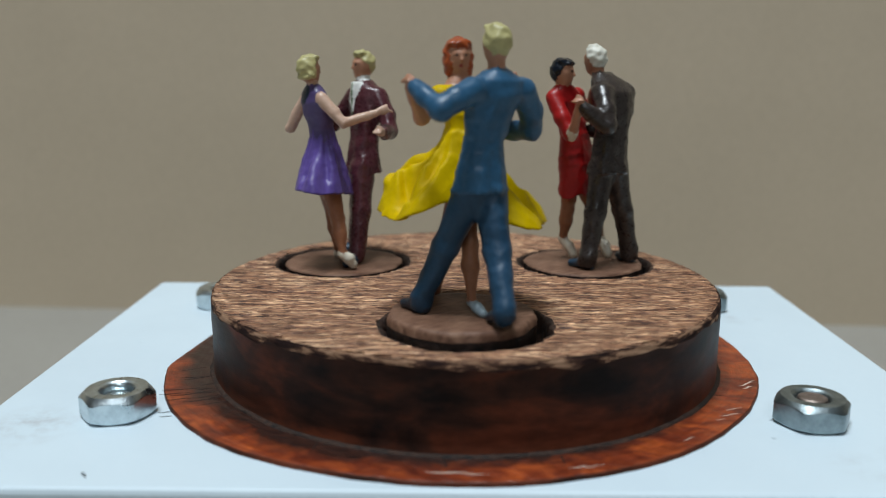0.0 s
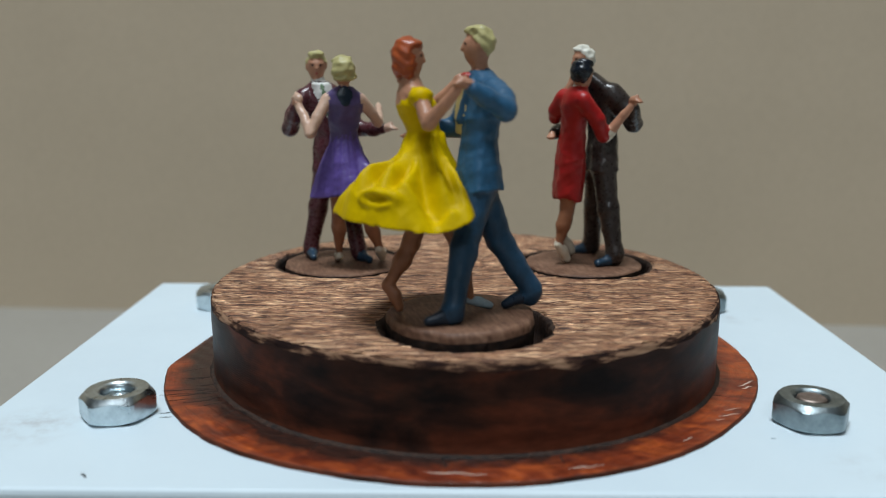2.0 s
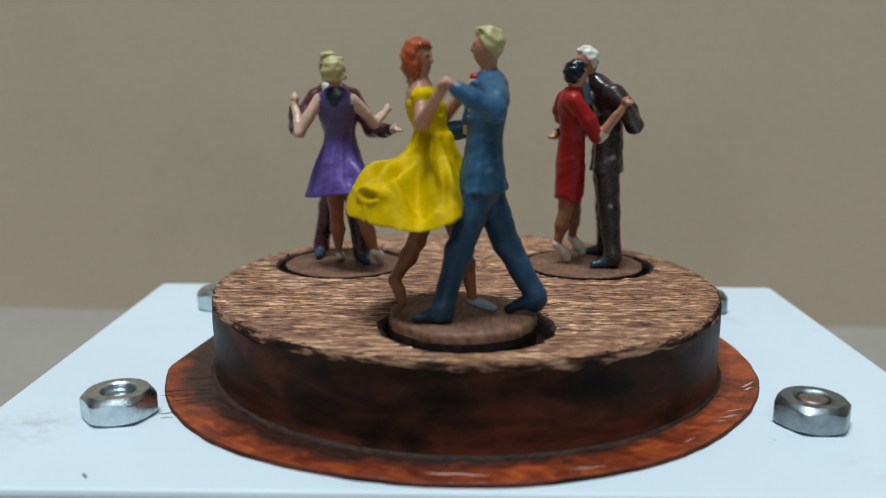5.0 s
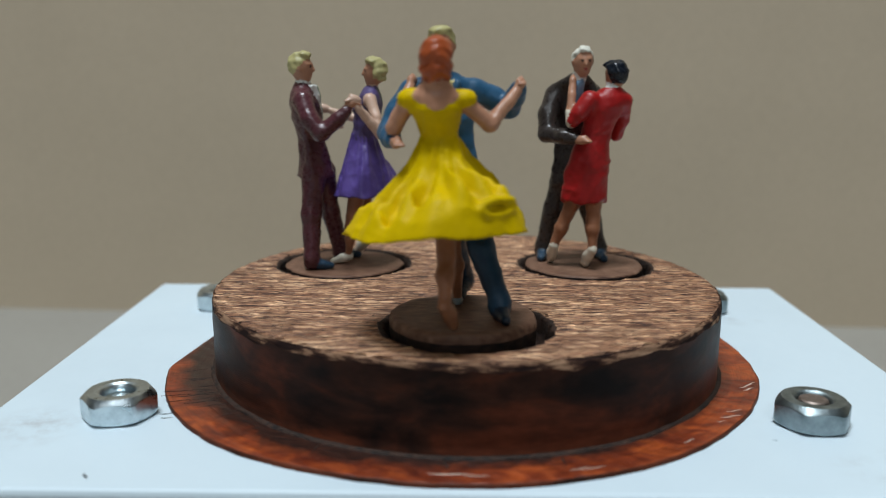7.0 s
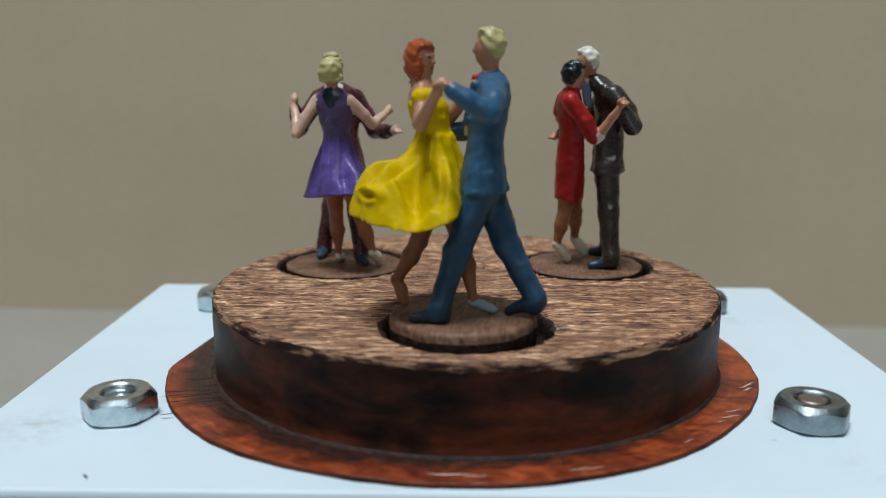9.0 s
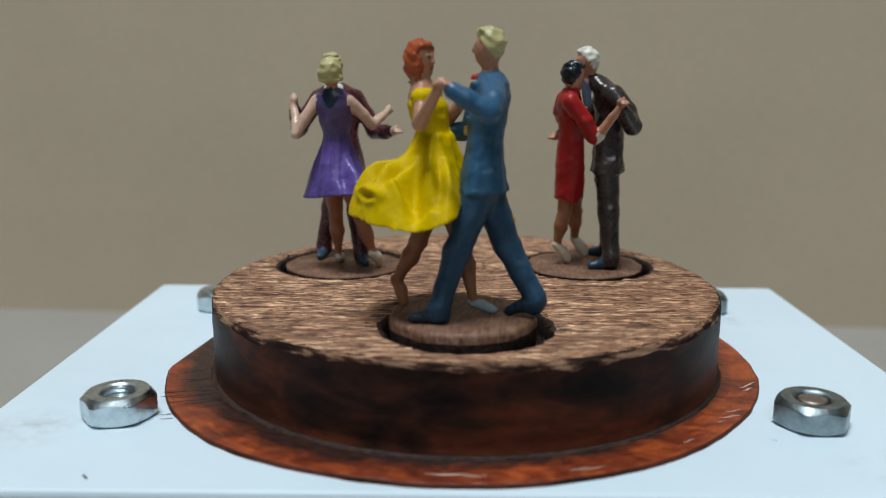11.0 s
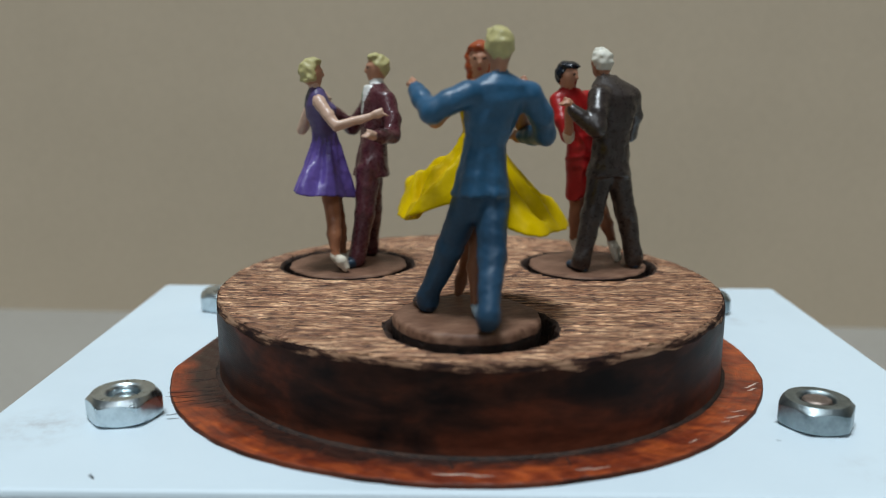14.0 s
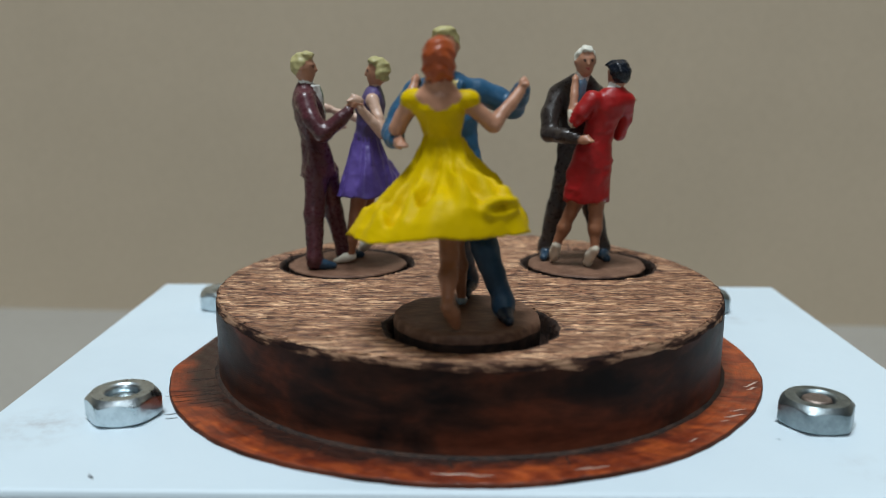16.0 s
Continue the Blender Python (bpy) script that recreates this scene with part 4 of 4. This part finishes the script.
def woman_in_yellow():
    s = Sculpt((-6.2, -5.6, -0.1), (9.6, 10.2, 20.8), 0.115)
    bare_leg(s, SILVER, (1.0, 1.3, 8.2), (0.75, 0.1, 4.9), (0.4, -0.75, 1.15), -92)
    bare_leg(s, LEGSKIN, (1.3, 2.6, 8.2), (1.2, 3.5, 5.0), (1.25, 5.2, 2.05), -100, toe=(0.65, 4.5, 0.42))
    hem = ((11, 6.6, 6.7, .9, .65), (29, 6.5, 6.55, .4, .62), (55, 6.2, 6.8, .5, .65), (86, 6.7, 7.6, .15, .68), (100, 6.4, 7.5, 0, .38), (116, 6.3, 7.45, 0, .38), (130, 6.1, 7.3, .15, .44), (151, 6.4, 7.3, .25, .5),
           (177, 6.1, 6.7, .95, .6), (200, 6.2, 7.6, .7, .6), (216, 4.4, 8.2, .8, .7), (234, 2.8, 8.4, 1, .7), (266, 3.2, 7.6, 1, .7), (276, 5.2, 6.8, .8, .7), (286, 6.5, 6.4, .7, .7), (300, 6.5, 6.2, .6, .7),
           (322, 6.2, 6.2, .6, .7), (349, 6.9, 6.2, .2, .75))
    creases = ((24, .7, 6, 12), (46, 1.1, 8, 14), (74, .9, 7, -10), (96, .6, 5, 8), (116, 1.2, 8, 16), (142, .9, 6, -10), (170, 1.4, 9, 18), (196, .9, 7, -8), (308, 1.0, 8, 10), (333, 1.0, 7, -10))
    dents = ((28, .55, .55), (47, .70, .5), (72, .5, .5), (356, .65, .5), (160, .6, .6), (184, .75, .5), (330, .55, .5), (310, .75, .5))
    s.skirt(YELLOW, (1.65, 2.4), 13.1, 1.4, hem, creases, 0.6, dents=dents)
    s.loft(YELLOW, (12.3, 1.68, 2.45, 1.52, 1.40), (13.2, 1.7, 2.5, 1.28, 1.22), (14.2, 1.8, 2.75, 1.6, 1.45), (15.1, 1.9, 2.95, 1.8, 1.5), (16.0, 1.95, 3.2, 1.75, 1.1), (16.35, 1.95, 3.2, 1.5, .85), k=0.2)
    # one rolled fold near the hem
    for u in range(12):
        a0, a1 = 2.34 + 0.25 * math.cos(u * 0.5236), 2.34 + 0.25 * math.cos(u * 0.5236 + 0.5236)
        z0, z1 = 9.0 + 0.42 * math.sin(u * 0.5236), 9.0 + 0.42 * math.sin(u * 0.5236 + 0.5236)
        s.limb(YELLOW, (1.65 + 5.55 * math.cos(a0), 2.4 + 5.55 * math.sin(a0), z0, .3), (1.65 + 5.55 * math.cos(a1), 2.4 + 5.55 * math.sin(a1), z1, .3), k=0.35)
    s.carve((1.65 + 5.9 * math.cos(2.34), 2.4 + 5.9 * math.sin(2.34), 9.0), (1.0, 0.34, 0.20), math.degrees(2.34), 0, 0.3)
    s.egg(YELLOW, (1.75, 2.1, 14.95), (1.2, .65, .65), -90, 0, 0.3)
    s.loft(SKIN, (15.9, 1.93, 3.2, 1.5, 1.0), (16.6, 1.95, 3.3, 1.15, .82), (17.2, 1.92, 3.35, .6, .6), k=0.15)
    s.limb(SKIN, (1.93, 3.4, 16.5, .55), (1.9, 3.48, 18.1, .5), k=0.15)
    for sgn in (-1, 1):
        s.egg(YELLOW, (1.85 + sgn * 1.8, 3.0, 15.75), (.9, .9, .7), 90, 0, 0.25)
    s.limb(SKIN, (0.0, 3.0, 15.5, .62), (-1.75, 2.8, 14.05, .56), (-2.9, 1.9, 15.4, .46), (-3.6, 1.3, 16.3, .40), k=0.15)
    palm(s, (-3.8, 1.1, 16.85), -110, r=.40)
    s.limb(SKIN, (3.8, 2.9, 15.5, .62), (4.85, 2.1, 13.75, .58), (4.3, 0.6, 15.4, .48), (3.85, -0.35, 16.4, .40), k=0.15)
    palm(s, (3.75, -0.8, 16.9), -100, r=.42)
    s.dab(SKIN, (1.9, 4.35, 16.0), 0.95)
    for x in (0.95, 2.85):
        s.dab(SKIN, (x, 4.15, 16.2), 0.72)
    head(s, (1.88, 3.48, 18.4), -108, GINGER, .98, "bob")
    return figurine("woman_figurine", s, axis_a, "painted miniature woman in a flaring yellow dress dancing", GROUP, 12)


# ---- pair in maroon suit and purple dress ----
def man_in_maroon():
    s = Sculpt((-3.2, -6.4, -0.1), (6.6, 6.4, 20.9), 0.125)
    trousers(s, MAROON, SHOEBLUE, (2.0, -0.3, 9.0), (1.5, -0.9, 5.0), (0.6, -1.5, 1.15), 208, r=(1.2, .95, .78))
    trousers(s, MAROON, SHOEBLUE, (2.6, 1.3, 9.0), (2.85, 2.1, 5.0), (2.75, 2.9, 1.15), 182, r=(1.2, .95, .78))
    s.loft(MAROON, (8.5, 2.5, 0.5, 1.75, 2.1), (8.9, 2.5, 0.5, 1.65, 2.0), (9.8, 2.55, 0.5, 1.55, 1.9), (12.0, 2.85, 0.75, 1.3, 1.6), (14.0, 3.1, 1.1, 1.4, 1.95), (15.6, 3.3, 1.3, 1.4, 2.3), (16.5, 3.35, 1.45, 1.15, 1.95),
           (17.2, 3.4, 1.6, .8, .9), k=0.16, waves=((5, .05, 0.4), (9, .03, 1.0)))
    s.limb(MAROON, (3.1, 3.2, 15.7, .92), (2.4, 4.2, 14.1, .82), (1.4, 4.65, 12.85, .76), (-0.2, 4.4, 14.1, .64), (-0.9, 4.25, 14.8, .56), k=0.3)
    palm(s, (-1.4, 4.15, 15.5), 190, r=.48)
    s.limb(MAROON, (3.9, -0.3, 15.7, .92), (4.2, -1.3, 14.0, .82), (4.0, -2.15, 12.5, .76), (2.7, -3.5, 12.6, .68), (2.0, -4.2, 12.7, .58), k=0.3)
    palm(s, (1.45, -4.8, 12.8), 220, PALESKIN, r=.52)
    s.loft(SHIRT, (13.8, 1.95, 1.1, .25, .35), (16.1, 2.2, 1.4, .35, .85), (17.1, 2.5, 1.6, .45, .9), k=0.1)
    s.limb(TIE, (1.9, 1.05, 14.0, .2), (1.95, 1.35, 16.1, .2), (2.15, 1.5, 16.8, .22), k=0.05)
    s.limb(MAROON, (3.75, 1.0, 17.0, .32), (3.8, 2.2, 17.0, .32), k=0.15)
    s.limb(SHIRT, (3.35, 1.6, 16.8, .78), (3.35, 1.7, 17.2, .72), k=0.1)
    s.limb(SKIN, (3.35, 1.7, 17.0, .6), (3.4, 1.8, 18.2, .55), k=0.1)
    head(s, (3.42, 1.86, 18.6), 176, BLOND, 1.0)
    return figurine("man_figurine", s, axis_b, "painted miniature man in a maroon suit dancing", GROUP, 21)


def woman_in_purple():
    s = Sculpt((-7.2, -6.0, -0.1), (4.6, 6.0, 20.4), 0.125)
    bare_leg(s, CREAM, (-1.5, 0.5, 7.4), (-0.9, 0.5, 4.6), (-0.45, 0.5, 1.25), 0)
    bare_leg(s, CREAM, (-1.8, -1.2, 7.4), (-1.7, -2.2, 4.6), (-1.75, -3.25, 1.6), -20, toe=(-0.85, -3.65, 0.45))
    hem = ((8, 3.05, 6.55, 1, .5), (45, 2.8, 6.7, 1, .5), (87, 3.3, 6.8, 1, .5), (110, 2.9, 6.75, 1, .5), (156, 2.4, 7.0, 1, .5), (190, 3.2, 7.4, .8, .7), (229, 4.7, 7.5, .5, .75), (262, 3.5, 7.2, .8, .7),
           (290, 3.0, 6.9, 1, .5), (333, 2.85, 6.55, 1, .5))
    creases = ((25, 1.0, 11, 6), (75, 1.1, 12, -8), (135, 1.0, 12, 8), (208, .9, 10, 5), (250, .9, 11, -6), (305, 1.0, 12, 8))
    s.skirt(PURPLE, (-2.0, 0.0), 12.5, 1.2, hem, creases, 0.5)
    s.loft(DUSKPURPLE, (11.8, -2.0, .0, 1.15, 1.3), (12.8, -2.05, .0, 1.15, 1.3), (13.9, -2.3, .0, 1.25, 1.5), (15.2, -2.6, .0, 1.3, 1.75), (16.2, -2.7, .0, 1.0, 1.6), (16.9, -2.8, .0, .65, .8), k=0.2)
    s.egg(DUSKPURPLE, (-1.5, -.05, 14.9), (1.2, .6, .6), 0, 0, 0.3)
    s.limb(PALESKIN, (-2.75, 1.5, 15.7, .60), (-3.4, 2.5, 14.1, .56), (-3.8, 3.15, 12.8, .52), (-2.5, 3.7, 14.4, .44), (-1.95, 4.0, 15.1, .38), k=0.15)
    palm(s, (-1.65, 4.05, 15.8), 20, PALESKIN, r=.52)
    s.limb(PALESKIN, (-2.7, -1.5, 15.7, .60), (-2.0, -2.6, 14.5, .56), (-1.4, -3.3, 13.55, .52), (0.6, -3.65, 14.1, .44), (1.6, -3.85, 14.4, .38), k=0.15)
    palm(s, (2.25, -3.95, 14.6), 0, PALESKIN, r=.52)
    s.limb(PALESKIN, (-2.8, .0, 16.3, .52), (-3.0, .0, 17.8, .5), k=0.12)
    s.dab(NAVY, (-3.85, .0, 16.25), 0.8)
    s.dab(NAVY, (-3.95, .0, 15.55), 0.45)
    head(s, (-3.1, .05, 18.2), 8, BLOND, .98, "roll")
    return figurine("woman_figurine", s, axis_b, "painted miniature woman in a short purple dress dancing", GROUP, 22)


# ---- pair in dark suit and red dress ----
def man_in_brown():
    s = Sculpt((-5.8, -6.2, -0.1), (6.6, 5.4, 21.6), 0.125)
    trousers(s, BROWN, SHOEBLUE, (0.3, -1.9, 9.3), (-0.7, -2.2, 5.2), (-1.75, -2.55, 1.15), 100, r=(1.25, 1.0, .82))
    trousers(s, BROWN, SHOEBLUE, (1.8, -1.9, 9.3), (2.8, -2.2, 5.2), (3.7, -2.45, 1.15), 78, r=(1.25, 1.0, .82))
    s.loft(BROWN, (8.8, 1.0, -1.95, 2.2, 1.7), (9.2, 1.0, -1.95, 2.1, 1.6), (10.2, 1.0, -1.95, 1.95, 1.5), (12.4, 1.15, -2.0, 1.7, 1.35), (14.4, 1.3, -1.95, 2.05, 1.45), (16.2, 1.35, -1.75, 2.3, 1.4),
           (17.2, 1.25, -1.1, 1.9, 1.15), (17.9, 1.1, -.5, .9, .8), k=0.16, waves=((5, .05, 0.9), (9, .03, 1.0)))
    s.limb(BROWN, (-0.4, -2.2, 16.1, 1.05), (-1.1, -3.4, 14.7, .95), (-1.4, -4.0, 13.4, .84), (-2.7, -3.3, 14.4, .7), (-3.3, -3.0, 14.95, .6), k=0.3)
    palm(s, (-3.75, -2.85, 15.6), 200, r=.48)
    s.limb(BROWN, (3.1, -1.5, 16.1, 1.0), (3.8, -.6, 14.3, .9), (3.95, .3, 12.5, .82), (2.6, 1.9, 12.4, .72), (1.8, 2.6, 12.3, .6), k=0.3)
    palm(s, (1.05, 3.15, 12.15), 150, r=.48)
    s.limb(BROWN, (.55, -.75, 17.75, .32), (1.75, -.75, 17.75, .32), k=0.15)
    s.limb(SHADEBLUE, (1.1, .35, 17.1, .5), (1.2, .2, 15.4, .42), k=0.1)
    s.limb(SHIRT, (1.15, .0, 17.6, .66), (1.1, .1, 17.95, .6), k=0.1)
    s.limb(SKIN, (1.1, -.1, 17.4, .58), (.9, .25, 18.9, .55), k=0.1)
    head(s, (.85, .33, 19.1), 100, GREYHAIR, 1.0, pitch=-12)
    return figurine("man_figurine", s, axis_c, "painted miniature grey-haired man in a dark brown suit dancing", GROUP, 31)


def woman_in_red():
    s = Sculpt((-5.8, -5.4, -0.1), (5.2, 5.8, 20.2), 0.125)
    bare_leg(s, CREAM, (-0.5, 1.7, 7.4), (-0.4, 2.0, 4.8), (-0.35, 2.6, 2.0), -80, toe=(0.1, 1.6, 0.42))
    bare_leg(s, CREAM, (0.9, 1.2, 7.4), (1.9, .9, 4.8), (3.1, .95, 2.0), -75, toe=(3.2, -0.1, 0.42))
    hem = lambda th: 6.3 + 0.15 * np.sin(3 * th + 0.6) + 0.1 * np.sin(5 * th)
    s.loft(REDP, (5.9, 0.45, 1.6, 2.2, 1.4), (7.4, 0.4, 1.6, 2.15, 1.4), (9.4, .2, 1.6, 2.1, 1.42), (11.2, -.1, 1.6, 1.75, 1.28), (12.4, -.3, 1.6, 1.4, 1.12),
           waves=((3, .05, 1.2), (6, .03, 0.3)), hem=hem, shell=0.5, k=0.15)
    s.loft(REDP, (12.1, -.3, 1.6, 1.4, 1.12), (13.6, -.7, 1.7, 1.55, 1.15), (15.2, -1.2, 1.8, 1.85, 1.25), (16.1, -1.5, 1.75, 1.7, 1.05), (16.8, -1.7, 1.65, .95, .75), k=0.2)
    s.limb(REDP, (-2.9, 1.6, 15.6, .82), (-2.9, 0.3, 13.9, .76), (-2.65, -0.5, 12.45, .68), k=0.25)
    s.limb(CREAM, (-2.65, -0.65, 12.4, .60), (-2.75, -1.0, 12.7, .56), k=0.1)
    s.limb(SKIN, (-2.75, -1.0, 12.7, .48), (-3.3, -2.2, 14.4, .42), (-3.6, -2.65, 15.1, .36), k=0.12)
    palm(s, (-3.75, -2.8, 15.7), 235, r=.4)
    s.limb(REDP, (0.3, 2.2, 15.7, .92), (1.3, 2.6, 14.6, .80), (1.9, 2.5, 13.8, .68), k=0.25)
    s.limb(CREAM, (2.0, 2.5, 13.7, .60), (2.05, 2.3, 14.4, .56), k=0.1)
    s.limb(SKIN, (2.05, 2.3, 14.4, .48), (1.9, 1.5, 16.1, .42), (1.8, 1.0, 17.0, .36), k=0.12)
    palm(s, (1.75, .75, 17.5), 260, r=.4)
    s.limb(SHIRT, (-1.75, 1.6, 16.4, .72), (-1.8, 1.55, 16.95, .62), k=0.1)
    s.limb(SKIN, (-1.8, 1.55, 16.6, .5), (-2.0, 1.5, 17.7, .48), k=0.1)
    head(s, (-2.0, 1.47, 17.95), -55, BLACKHAIR, .96, "short", skin=SKIN)
    return figurine("woman_figurine", s, axis_c, "painted miniature black-haired woman in a red dress dancing", GROUP, 32)


FIGURES = ((man_in_blue(), axis_a), (woman_in_yellow(), axis_a), (man_in_maroon(), axis_b), (woman_in_purple(), axis_b), (man_in_brown(), axis_c), (woman_in_red(), axis_c))

# ---- turning ----
# seconds and clockwise degrees at which the drive turns back, stops or starts
TURNS = ((0.0, -34.0), (0.5, 38.0), (1.0, 109.5), (1.5, 182.5), (2.0, 256.0), (2.336, 305.0), (3.0, 208.0), (3.5, 131.0), (4.0, 56.0), (4.2, 29.0), (5.08, -98.0),
         (6.3, 79.0), (7.0, 180.0), (7.7, 278.5), (11.16, 278.5), (11.5, 327.0), (12.0, 397.0), (12.214, 428.0), (12.732, 353.0), (13.342, 440.0),
         (13.5, 417.0), (13.9, 358.0), (14.31, 300.0), (14.5, 327.0), (15.0, 397.0), (15.5, 470.0), (16.0, 541.0))


def turned(t):
    for (t0, a0), (t1, a1) in zip(TURNS, TURNS[1:]):
        if t <= t1:
            return a0 + (a1 - a0) * (t - t0) / (t1 - t0)
    return TURNS[-1][1]


def motions():
    times = sorted({round(k / 10, 3) for k in range(161)} | {t for t, _ in TURNS})
    for ob, axis in (*FIGURES, (disc_a, axis_a), (disc_b, axis_b), (disc_c, axis_c)):
        walk(ob, [(t, axis @ pose(0, 0, 0, 0, 0, -turned(t))) for t in times])


motions()
